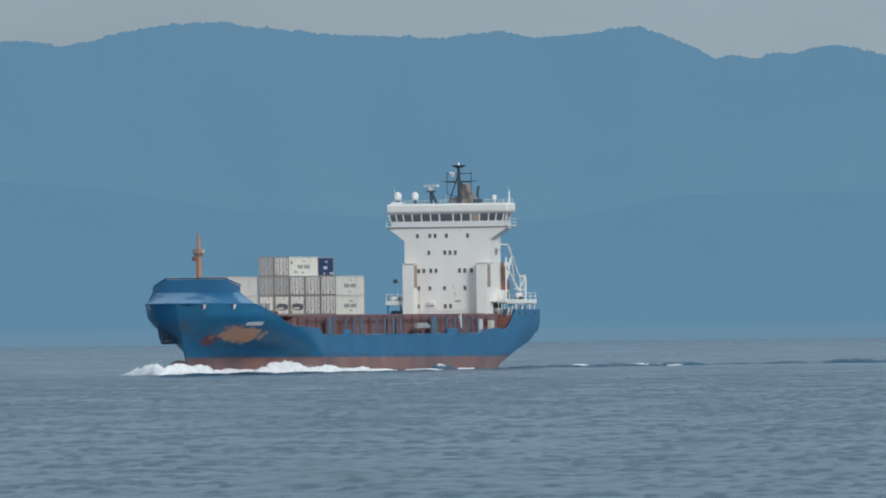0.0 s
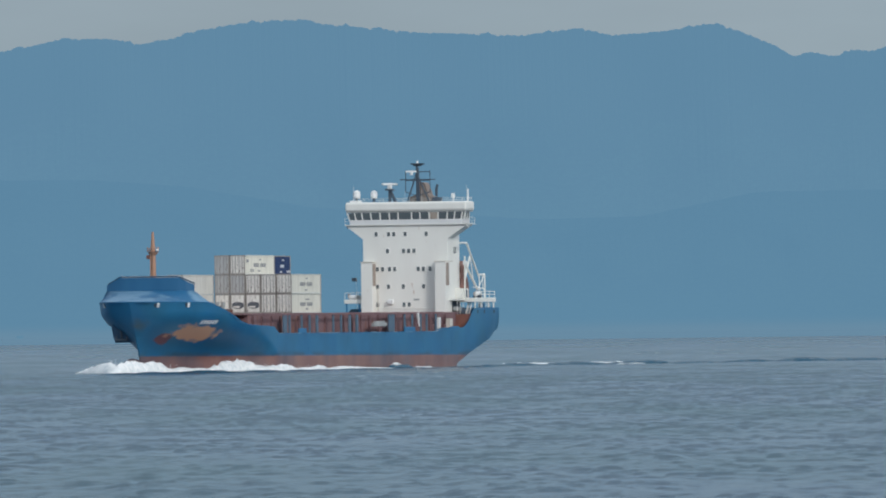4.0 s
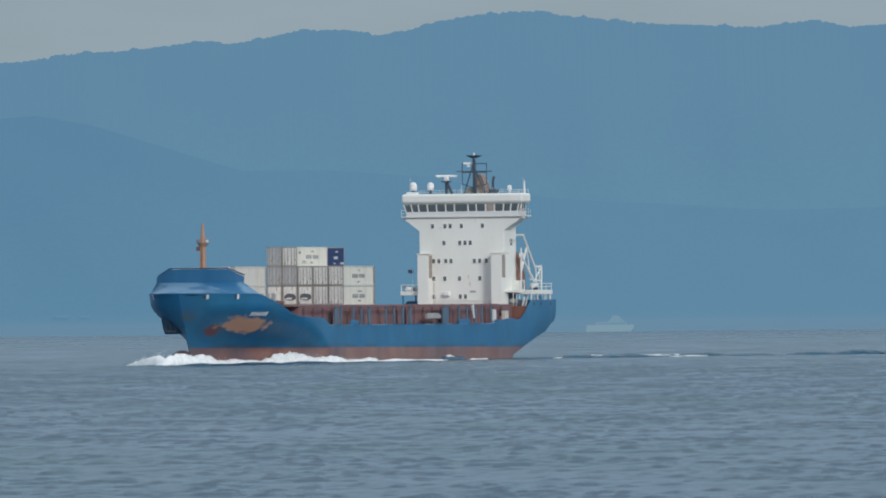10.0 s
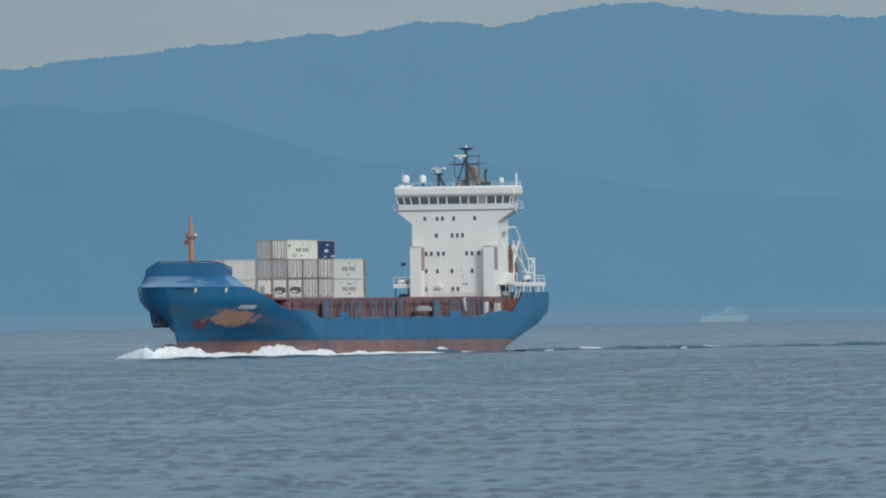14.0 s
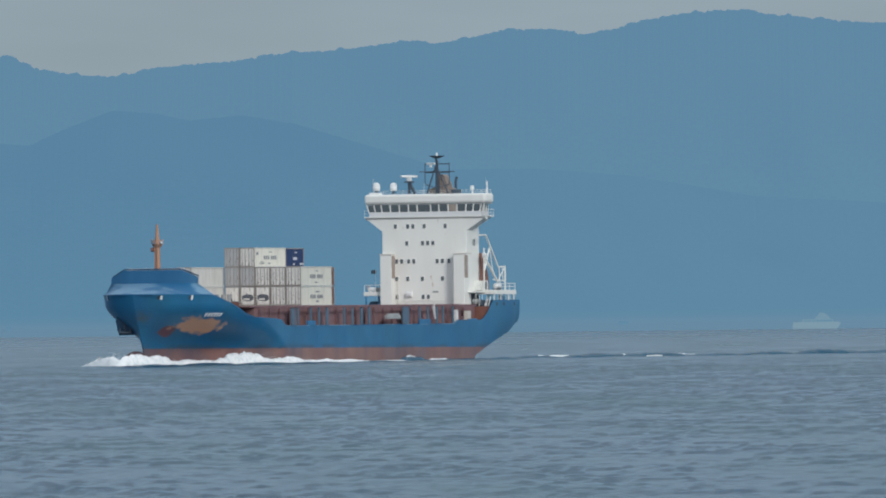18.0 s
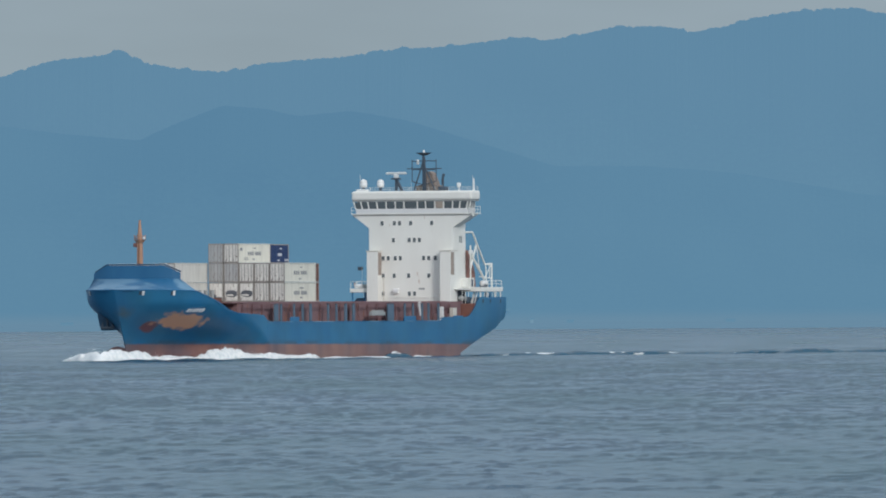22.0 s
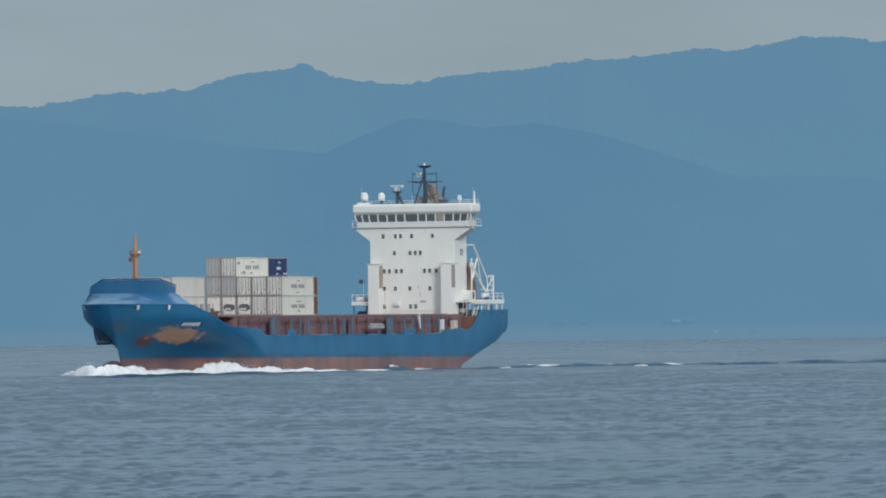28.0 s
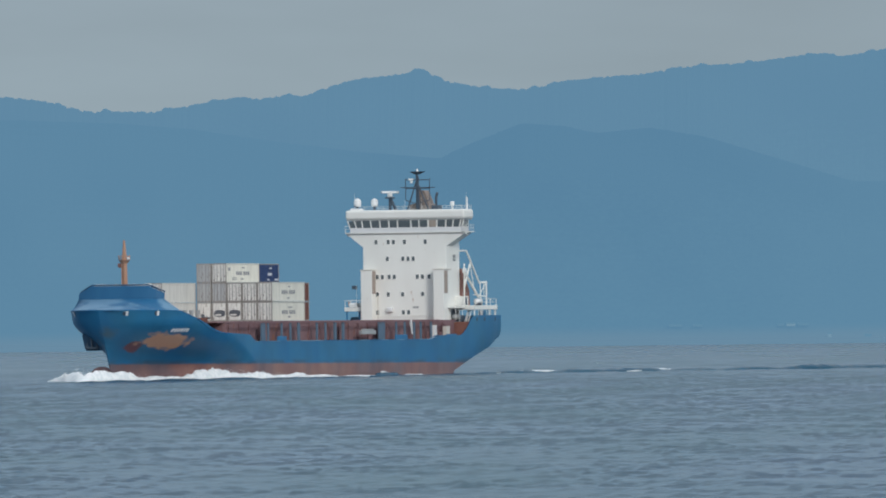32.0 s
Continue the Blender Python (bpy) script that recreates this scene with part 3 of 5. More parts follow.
def make_forecastle():
    # knuckle line from the stem round to the shoulder, and the sheer line behind it
    outer = []
    for i in range(21):
        a = math.pi / 2 * i / 20
        x = 116.2 + 11.1 * math.cos(a) ** 0.8
        z = gunwale(x)
        outer.append((x, breadth(min(x, stem(z) - 0.01), z) - 0.03 if i else 0.0, z - 0.02))
    sheer = [(x, breadth(x, gunwale(x)) - 0.03, gunwale(x) - 0.02) for x in np.arange(115.2, 100.1, -1.0)]
    # sloping turtle deck: a front facet, and a side facet that runs aft to the shoulder
    bm = bmesh.new()
    for side in (1, -1):
        low, high = [], []
        for x, y, z in outer:
            w = min(1.0, y / 2.6)
            u = max(0.0, (y - 2.6) / (outer[-1][1] - 2.6))
            v = 0.8 * w + 6.25 * u
            low.append(bm.verts.new((x, side * y, z)))
            high.append(bm.verts.new((119.45 - 0.9 * (v / 7.05) ** 3, side * v, 12.15)))
        for k in range(20):
            bm.faces.new((low[k], low[k + 1], high[k + 1], high[k]))
    bmesh.ops.remove_doubles(bm, verts=bm.verts, dist=0.01)
    bmesh.ops.recalc_face_normals(bm, faces=bm.faces)
    whaleback = part("whaleback", bm, M_LIGHT_BLUE, ship, "light blue sloping turtle deck of the forecastle", smooth=True)
    whaleback.data.set_sharp_from_angle(angle=radians(9))
    for side in (1, -1):                         # plate that closes the turtle deck aft
        bm = bmesh.new()
        edge = [(118.45, side * 6.95, 12.05), (116.3, side * (outer[-1][1] - 0.12), 10.2), (116.3, side * (outer[-1][1] - 0.3), 9.2), (118.45, side * 6.4, 9.2)]
        fore, aft = [bm.verts.new(e) for e in edge], [bm.verts.new((e[0] - 0.12, e[1] - side * 0.1, e[2] - 0.05)) for e in edge]
        bm.faces.new(fore)
        bm.faces.new(aft[::-1])
        for k in range(4):
            bm.faces.new((fore[k], aft[k], aft[(k + 1) % 4], fore[(k + 1) % 4]))
        bmesh.ops.recalc_face_normals(bm, faces=bm.faces)
        part("end_plate", bm, M_BLUE, whaleback)
    outer += sheer
    # knuckle rail round the bow
    line = [(x, -y - 0.02, z) for x, y, z in outer[:0:-1]] + [(x, y + 0.02, z) for x, y, z in outer]
    part("knuckle_rail", tube(bmesh.new(), line, 0.07), M_BLUE, hull)
    # breakwater: a thick plate with cut corners, a little bowed, stays behind it
    bm = bmesh.new()
    cols = 13
    front, back = [], []
    for i in range(cols):
        y = -7.05 + 14.1 * i / (cols - 1)
        x = 119.45 - 0.9 * (abs(y) / 7.0) ** 3
        top = 14.15 - max(0.0, abs(y) - 4.75) * 0.5
        for l, dx in ((front, 0.0), (back, -0.25)):
            l.append((bm.verts.new((x + dx, y, 12.0)), bm.verts.new((x + dx - 0.12, y, top))))
    for i in range(cols - 1):
        bm.faces.new((front[i][0], front[i + 1][0], front[i + 1][1], front[i][1]))
        bm.faces.new((back[i][0], back[i][1], back[i + 1][1], back[i + 1][0]))
        bm.faces.new((front[i][1], front[i + 1][1], back[i + 1][1], back[i][1]))
    for i in (0, cols - 1):
        bm.faces.new((front[i][0], front[i][1], back[i][1], back[i][0]))
    bmesh.ops.recalc_face_normals(bm, faces=bm.faces)
    wall = part("breakwater", bm, M_WALL_BLUE, ship, "dark blue breakwater plate on the forecastle")
    for i in range(6):
        y = -5.5 + i * 2.2
        bm = bmesh.new()
        prism(bm, [(118.9, 11.0), (118.9, 13.8 if abs(y) < 5 else 13.3), (116.4, 11.0)], "y", y - 0.06, y + 0.06)
        part("stay", bm, M_BLUE, wall)
    part("capping_rail", bars([((118.9, -4.7, 14.3), (118.9, 4.7, 14.3)), ((118.9, -4.7, 14.3), (117.9, -7.0, 13.2)), ((118.9, 4.7, 14.3), (117.9, 7.0, 13.2))], 0.11), M_BLUE_DARK, wall)
    part("pipe_rack", boxes((113.5, 115.0, -6.0, 3.0, 14.0, 14.45), bevel=0.08), M_WHITE, ship, "white pipes and ventilators behind the breakwater")
    for y in (-5.0, 2.0):
        part("rack_leg", boxes((114.0, 114.5, y, y + 0.5, 9.0, 14.05)), M_GREY, ship)
    bm = boxes((101, 117.4, -6.8, 6.8, 8.2, 9.2))
    part("forecastle_deck", bm, M_DECK, ship, "red-brown forecastle deck")


make_forecastle()


def hull_spot(x, z, side=1):
    """A place on the hull's side with the outward turn there."""
    y = breadth(x, z)
    slope = math.atan2(breadth(x - 0.3, z) - breadth(x + 0.3, z), 0.6)
    flare = math.atan2(breadth(x, z + 0.3) - breadth(x, z - 0.3), 0.6)
    m = Matrix.Translation((x, side * y, z)) @ Matrix.Rotation(-side * slope, 4, "Z") @ Matrix.Rotation(-side * flare, 4, "X")
    return m


# fairleads under the knuckle
for x, side in ((124.8, -1), (126.0, 1), (121.4, 1)):
    m = hull_spot(x, 9.95, side)
    ob = part("fairlead", boxes((-0.1, 0.35, -0.05, 0.05, -0.3, 0.3), bevel=0.04), M_DARK, hull, "dark mooring port")
    ob.matrix_local = m
    fl = part("roller", boxes((-0.5, -0.1, -0.07, 0.08, -0.36, 0.36), bevel=0.04), M_GRP, hull, "white painted fairlead plate")
    fl.matrix_local = m
# the ship's name, too blurred to read: slanting white bars
bar_me = bmesh.new()
prism(bar_me, [(-0.22, -0.34), (0.22, -0.34), (0.09, 0.34), (-0.35, 0.34)], "y", -0.03, 0.03)
bar_me = mesh_of("name_bar", bar_me, M_GRP)
for side in (1, -1):
    for i in range(6):
        x = 116.9 - i * 0.66
        shared("name_bar", bar_me, hull, hull_spot(x, 7.35, side) @ pose(0, side * 0.04, 0))
# the anchor in its bolster
bm = bmesh.new()
prism(bm, [(-0.4, 4.45), (-4.15, 4.35), (-4.45, 5.1), (-4.75, 6.6), (-4.6, 7.2), (-0.4, 7.2)], "x", 120.5, 122.7)
bmesh.ops.bevel(bm, geom=bm.edges[:], offset=0.12, segments=2, affect="EDGES", profile=0.5)
bolster = part("anchor_bolster", bm, M_BLUE_DARK, hull, "anchor pocket in shade-dark hull blue, jutting from the bow flare")
bm = bmesh.new()
bar(bm, (122.85, -3.2, 6.6), (122.85, -3.0, 4.7), 0.16, n=8)
bar(bm, (122.85, -3.95, 4.75), (122.85, -2.1, 4.75), 0.2, n=8)
bar(bm, (122.85, -3.95, 4.75), (122.9, -3.8, 5.6), 0.22, 0.06)
bar(bm, (122.85, -2.1, 4.75), (122.9, -2.25, 5.6), 0.22, 0.06)
part("anchor", bm, M_DARK, bolster, "dark stockless anchor")
# seams and fenders: a weld line down the side, draught marks, stern chocks
for x in (92, 78, 60, 42, 24, 10):
    part("plate_seam", boxes((x - 0.04, x + 0.04, BEAM - 0.03, BEAM + 0.008, 2.4, 5.4)), M_BLUE, hull)
for x in (-3.2, -6.6, -11.8):
    part("mooring_port", boxes((x - 0.35, x + 0.35, BEAM - 0.6, BEAM + 0.03 - 0.45 * float(smoothstep(-10, -14.6, x)), 8.3, 8.9), bevel=0.05), M_DARK, hull)
part("bollard_pair", boxes((-9.5, -8.9, 9.2, 9.8, 8.2, 9.9), (-8.3, -7.7, 9.2, 9.8, 8.2, 9.9), bevel=0.1), M_BLUE, ship)

# foremast
bm = bmesh.new()
bar(bm, (117.2, 0, 9.2), (117.2, 0, 18.0), 0.56, 0.42, 12)
bar(bm, (117.2, 0, 18.0), (117.2, 0, 21.1), 0.40, 0.16, 12)
foremast = part("foremast", bm, M_ORANGE, ship, "orange tapered foremast with a lantern platform")
part("platform", bar(bmesh.new(), (117.2, 0, 17.55), (117.2, 0, 18.1), 0.48, 0.9, n=10), M_ORANGE, foremast)
part("platform_rail", bars([((117.2 + 0.9 * math.cos(a), 0.9 * math.sin(a), 18.1), (117.2 + 0.9 * math.cos(a + 0.79), 0.9 * math.sin(a + 0.79), 18.8)) for a in np.arange(0, 6.2, 0.785)], 0.06), M_ORANGE, foremast)
part("bracket", boxes((117.0, 117.6, -0.95, -0.35, 16.95, 17.6), bevel=0.1), M_RUST, foremast)
part("lantern", boxes((117.6, 118.0, 0.75, 1.1, 18.15, 18.5), bevel=0.1), M_GRP, foremast, "white lantern")
part("ladder", bars([((117.9, 0.2, 9.5), (117.75, 0.2, 18)), ((117.9, -0.2, 9.5), (117.75, -0.2, 18))], 0.04), M_ORANGE, foremast)

# hatch coamings, side passage and its posts
coaming = part("hatch_coaming", boxes((0.9, 98.5, -8.3, 8.3, 4.2, 8.35)), M_COAMING, ship, "rusty brown hatch coaming")
for x in np.arange(8, 97, 6.2):
    part("hatch_cover", boxes((x + 0.06, x + 6.14, -8.45, 8.45, 8.36, 8.62), bevel=0.04), M_COAMING, coaming)
rib_mesh = mesh_of("rib", boxes((-0.07, 0.07, 0, 0.3, 0, 3.9)), M_COAMING)
for side in (1, -1):
    for i, x in enumerate(np.arange(6.5, 98, 4.1)):
        r = shared("rib", rib_mesh, coaming, pose(x, 8.3 if side > 0 else -8.6, 4.3))
rail_mesh = mesh_of("passage_rail", boxes((-47, 47, -0.12, 0.12, -0.12, 0.12)), M_COAMING)
posts = {}
for w in (0.45, 0.8, 1.5, 2.6):
    posts[w] = mesh_of("deck_post", boxes((-w / 2, w / 2, -0.13, 0.13, 0, 4.15), bevel=0.03), M_POST_BLUE)
POSTS = ((86.0, 1.5), (83.9, 0.45), (78.4, 0.45), (74.8, 0.45), (71.4, 0.8), (63.9, 0.45), (60.3, 0.45), (56.3, 0.8), (52.9, 0.8),
         (36.6, 2.6), (30.2, 0.45), (26.5, 0.45), (22.4, 0.45), (19.5, 0.45), (15.0, 0.45))
for side in (1, -1):
    shared("passage_rail", rail_mesh, coaming, pose(51.5, side * 9.9, 8.42))
    for x, w in POSTS:
        shared("deck_post", posts[w], ship, pose(x, side * 9.75, 4.3))
    for x, l in ((80.2, 3.4), (30, 5.0), (8, 4)):      # raised steps of the bulwark
        part("bulwark_step", boxes((x - l / 2, x + l / 2, side * (BEAM - 0.3), side * (BEAM - 0.05), 5.2, 6.25), bevel=0.05), M_BLUE, hull)
part("gangway", boxes((40.5, 46.5, 9.9, 10.4, 6.35, 6.95), (41.2, 45.8, 9.95, 10.35, 6.95, 7.2), bevel=0.06), M_GREY, ship, "stowed grey accommodation ladder")
part("locker", boxes((12.0, 12.8, 8.9, 9.6, 4.4, 7.7), bevel=0.05), M_GRP, ship, "white deck locker")
part("locker", boxes((6.4, 7.9, 9.0, 9.7, 4.4, 7.5), bevel=0.05), M_CREAM, ship, "pale deck locker")
part("canvas", bar(bmesh.new(), (24.4, 9.9, 8.5), (23.7, 9.95, 6.3), 0.3, 0.12, 7), M_GRP, ship, "white bundled canvas hanging at the rail")

# deckhouse
HX, HY = 0.95, 7.1
house = part("deckhouse", boxes((HX - 5.8, HX, -HY - 0.5, HY, 8.3, 22.4), bevel=0.08), M_WHITE, ship, "tall white accommodation block")
for y0, wide in ((-HY - 0.25, 1.95), (HY - 1.72, 1.87)):
    casing = part("stair_casing", boxes((HX - 1.5, HX + 1.75, y0, y0 + wide, 8.3, 16.75), bevel=0.06), M_WHITE, house, "white stair casing on the front of the block")
    # brown panel over the upper part of the casing's side face
    part("side_panel", boxes((HX + 0.15, HX + 1.65, y0 + wide - 0.02, y0 + wide + 0.05, 12.9, 16.6)), M_PANEL_BROWN, casing, "rusty brown panel on the casing's upper side")
    part("casing_cap", boxes((HX - 1.55, HX + 1.85, y0 - 0.08, y0 + wide + 0.08, 16.75, 16.9)), M_CREAM, casing)
bm = bmesh.new()
prism(bm, [(-HY - 0.5, 20.6), (HY, 20.6), (HY + 0.25, 20.78), (10.4, 22.72), (10.4, 22.95), (-10.4, 22.95), (-10.4, 22.72), (-HY - 0.75, 20.78)], "x", HX - 2.9, HX + 0.012)
part("bridge_base", bm, M_WHITE, ship, "white flared underside of the bridge")
bm = bmesh.new()
prism(bm, [(HX + 0.02, 22.55), (HX + 0.22, 22.8), (HX + 0.22, 22.93), (HX - 1, 22.93), (HX - 1, 22.3)], "y", -10.38, 10.38)
part("bridge_soffit", bm, M_WHITE, house)
BX = 1.15
bridge = part("bridge", boxes((BX - 3.6, BX, -9.75, 9.75, 22.95, 23.72), bevel=0.05), M_DODGER, ship, "white wheelhouse the full breadth of the ship")
part("bridge_inside", boxes((BX - 3.4, BX - 0.6, -9.3, 9.3, 23.7, 25.0)), M_DARK, bridge, "dark wheelhouse interior")
roof = part("bridge_roof", boxes((BX - 3.9, BX + 0.25, -10.5, 10.5, 25.05, 26.6), bevel=0.35), M_WHITE, bridge, "thick white roof with rounded edge")
part("eave", boxes((BX - 3.7, BX + 0.1, -10.3, 10.3, 24.88, 25.06)), M_GREY, bridge)
part("catwalk", boxes((BX - 3.9, BX + 0.2, -10.55, 10.55, 22.82, 22.95)), M_WHITE, bridge, "narrow white ledge below the windows")
# front windows: a wide one amidships, mullions between, leaning outwards
WINDOWS = tuple((y * 0.975 + 0.25, w * 0.975) for y, w in ((-9.95, 1.05), (-8.8, 1.05), (-7.4, 1.35), (-5.8, 1.4), (-4.15, 1.4), (-2.55, 1.3), (-0.5, 2.15), (1.5, 1.25), (3.05, 1.4), (4.7, 1.3), (6.3, 1.35), (7.75, 1.05), (9.0, 1.0)))


def splay(y):
    """The window posts lean outwards, more so towards the wings."""
    return 17 * (y / 10) ** 3


for i, (y, w) in enumerate(WINDOWS):
    win = part("bridge_window", boxes((-0.05, 0.05, -w / 2, w / 2, 0, 1.08), bevel=0.04), M_BLIND if i == 9 else M_GLASS, bridge, "window with a beige blind" if i == 9 else "")
    win.matrix_local = pose(BX - 0.2, y * 0.975, 23.78, -splay(y), 9, 0)
edges = [-10.05] + [(WINDOWS[i][0] + WINDOWS[i][1] / 2 + WINDOWS[i + 1][0] - WINDOWS[i + 1][1] / 2) / 2 for i in range(12)] + [9.65, 10.1]
for y in edges:
    ob = part("mullion", boxes((-0.08, 0.1, -0.1, 0.1, 0, 1.36)), M_WHITE, bridge)
    ob.matrix_local = pose(BX - 0.22, y * 0.975, 23.68, -splay(y), 9, 0)
for side in (1, -1):
    for k in range(3):
        x = BX - 0.7 - k * 0.95
        part("wing_window", boxes((x - 0.36, x + 0.36, side * 9.72, side * 9.83, 23.82, 24.8), bevel=0.03), M_GLASS, bridge)
        part("mullion", boxes((x - 0.53, x - 0.42, side * 9.68, side * 9.88, 23.7, 25.05)), M_WHITE, bridge)
    part("wing_rail", bars([((BX - 3.8, side * 10.5, 22.95), (BX - 3.8, side * 10.5, 24.0)), ((BX - 2.5, side * 10.5, 22.95), (BX - 2.5, side * 10.5, 24.0)), ((BX + 0.15, side * 10.5, 22.95), (BX + 0.15, side * 10.5, 24.0)),
                            ((BX - 3.8, side * 10.5, 24.0), (BX + 0.15, side * 10.5, 24.0)), ((BX - 3.8, side * 10.5, 23.5), (BX + 0.15, side * 10.5, 23.5))], 0.03), M_WHITE, bridge)

# portholes with frames
frame_mesh = mesh_of("porthole", boxes((-0.02, 0.05, -0.36, 0.36, -0.46, 0.46), bevel=0.03), M_WHITE)
port_mesh = mesh_of("pane", boxes((0.0, 0.075, -0.26, 0.26, -0.36, 0.36), bevel=0.05), M_GLASS)
DECKS = ((21.35, (-4.95, -2.8, -1.9, 0.05, 3.7)), (18.6, (-3.0, -0.25, 0.65, 1.55)), (15.65, (-4.8, -3.9, -2.7, -1.8, 2.25, 3.15, 4.3)),
         (12.8, (-4.8, -2.9, -0.35, 3.15)), (9.85, (-4.8, -0.25, 0.65)))
for z, places in DECKS:
    for y in places:
        ob = shared("porthole", frame_mesh, house, pose(HX, y - 0.3, z))
        shared("pane", port_mesh, ob)
for x in (-2.0, -2.7):
    part("side_window", boxes((x - 0.14, x + 0.14, HY - 0.03, HY + 0.05, 18.1, 19.2), bevel=0.03), M_GLASS, house)
part("lamp_box", boxes((HX, HX + 0.7, -3.3, -2.3, 9.95, 10.7), bevel=0.15), M_GRP, house, "white box lamp over the hatch")
for y, z in ((5.05, 16.6), (-5.0, 12.6)):
    part("downpipe", bars([((HX + 0.12, y, 8.5), (HX + 0.12, y, z))], 0.07), M_CREAM, house)
part("hand_rail", bars([((HX + 0.3, y, 8.4), (HX + 0.3, y, 9.3)) for y in np.arange(-4.5, 5, 1.5)] + [((HX + 0.3, -4.5, 9.3), (HX + 0.3, 4.5, 9.3))], 0.04), M_WHITE, house)
for y in (-6.2, 1.6):
    part("notice_plate", boxes((HX, HX + 0.04, y - 0.5, y + 0.5, 10.5, 10.8)), M_GREY, house)

# gear on the roof
MX = -1.6
mast = part("radar_mast", bars([((MX, 1.0, 26.5), (MX, 1.0, 32.6)), ((MX, 1.35, 26.5), (MX, 1.2, 32.2))], 0.17), M_DARK, ship, "dark lattice radar mast with platforms")
for p, q in (((MX, -0.7, 26.5), (MX, 0.9, 31.2)), ((MX, 3.1, 26.5), (MX, 1.2, 30.8)), ((MX - 0.6, 1.2, 26.5), (MX - 0.2, 1, 31))):
    part("mast_leg", bars([(p, q)], 0.13), M_DARK, mast)
for y in (-0.95, 3.25):
    part("mast_frame", bars([((MX, y, 28.2), (MX, y, 31.7)), ((MX, y, 31.5), (MX, 1, 31.5)), ((MX, y, 30.1), (MX, 1, 30.1)), ((MX, y, 28.2), (MX, 1.0, 27.6))], 0.075), M_DARK, mast)
part("mast_yard", bars([((MX, -1.9, 30.25), (MX, 4.2, 30.25))], 0.07), M_DARK, mast)
part("mast_head", bar(bmesh.new(), (MX, 1.1, 32.4), (MX, 1.1, 32.85), 0.45, 1.35, 12), M_DARK, mast)
part("mast_light", bar(bmesh.new(), (MX, 1.1, 32.85), (MX, 1.1, 33.3), 0.2, 0.12, 10), M_GRP, mast)
small_radar = part("small_radar", boxes((-0.15, 0.15, -1.0, 1.0, 0, 0.3), bevel=0.06), M_GRP, mast, "small white radar bar on the mast")
small_radar.location = (MX + 0.5, 0.25, 31.4)
part("radar_gearbox", boxes((MX + 0.3, MX + 0.7, 0.05, 0.45, 30.95, 31.4), bevel=0.08), M_GRP, mast)
bm = bmesh.new()
prism(bm, [(-0.6, 22.4), (3.6, 22.4), (3.6, 27.3), (2.8, 27.6), (2.1, 29.4), (1.8, 29.8), (0.95, 29.8), (0.7, 27.8), (-0.6, 27.4)], "x", -4.6, -2.4)
funnel = part("funnel", bm, M_FUNNEL, ship, "buff-brown exhaust funnel behind the mast")
part("exhaust_pipe", bars([((-2.6, 4.0, 26.5), (-2.6, 4.0, 28.7)), ((-2.6, 4.0, 28.7), (-2.6, 4.2, 29.4))], 0.22), M_DARK, funnel)
part("deck_box", boxes((-2.4, -1.2, 3.7, 5.1, 26.5, 27.3), bevel=0.08), M_DARK, ship)
for y, r in ((-9.4, 0.62), (-6.4, 0.57)):
    bm = bmesh.new()
    bmesh.ops.create_uvsphere(bm, u_segments=18, v_segments=12, radius=r, matrix=Matrix.Translation((-1.4, y, 28.0)))
    bar(bm, (-1.4, y, 27.25), (-1.4, y, 27.95), r * 0.9, r, 18)
    dome = part("satellite_dome", bm, M_GRP, ship, "white satellite dome", smooth=True)
    part("pedestal", bar(bmesh.new(), (-1.4, y, 26.5), (-1.4, y, 27.3), 0.22), M_DARK, dome)
part("dome_base", boxes((-2.2, -0.6, -10.4, -8.7, 26.55, 26.95), bevel=0.08), M_GRP, ship)
radar_post = part("radar_post", bars([((-1.4, -3.65, 26.5), (-1.4, -3.65, 29.1)), ((-1.4, -2.6, 26.5), (-1.4, -3.5, 28.4))], 0.26), M_DARK, ship, "dark radar pedestal")
part("radar_platform", boxes((-2.0, -0.8, -4.3, -3.0, 28.5, 28.75)), M_DARK, radar_post)
part("radar_gearbox", boxes((-1.75, -1.05, -4.0, -3.3, 28.75, 29.35), bevel=0.1), M_GRP, radar_post)
radar_scanner = part("radar_scanner", boxes((-0.2, 0.2, -1.9, 1.9, 0, 0.36), bevel=0.1), M_GRP, ship, "white rotating radar scanner bar")
for y, z, r in ((-10.1, 29.4, 0.035), (9.7, 28.6, 0.17), (9.5, 29.2, 0.03), (4.2, 27.6, 0.04), (7.2, 27.6, 0.12), (-1.2, 28.4, 0.03), (1.7, 28.6, 0.03)):
    part("antenna", bar(bmesh.new(), (-1.8, y, 26.5), (-1.8, y, z), r, r * 0.6, 7), M_GRP, ship)
part("search_light", boxes((-1.9, -1.3, 6.9, 7.5, 27.1, 27.9), bevel=0.15), M_GRP, ship)
part("roof_rail", bars([((-2.3, y, 26.5), (-2.3, y, 27.2)) for y in np.arange(-10.2, 10.3, 1.7)] + [((-2.3, -10.2, 27.2), (-2.3, 10.2, 27.2)), ((-2.3, -10.2, 26.9), (-2.3, 10.2, 26.9))], 0.028), M_WHITE, ship)

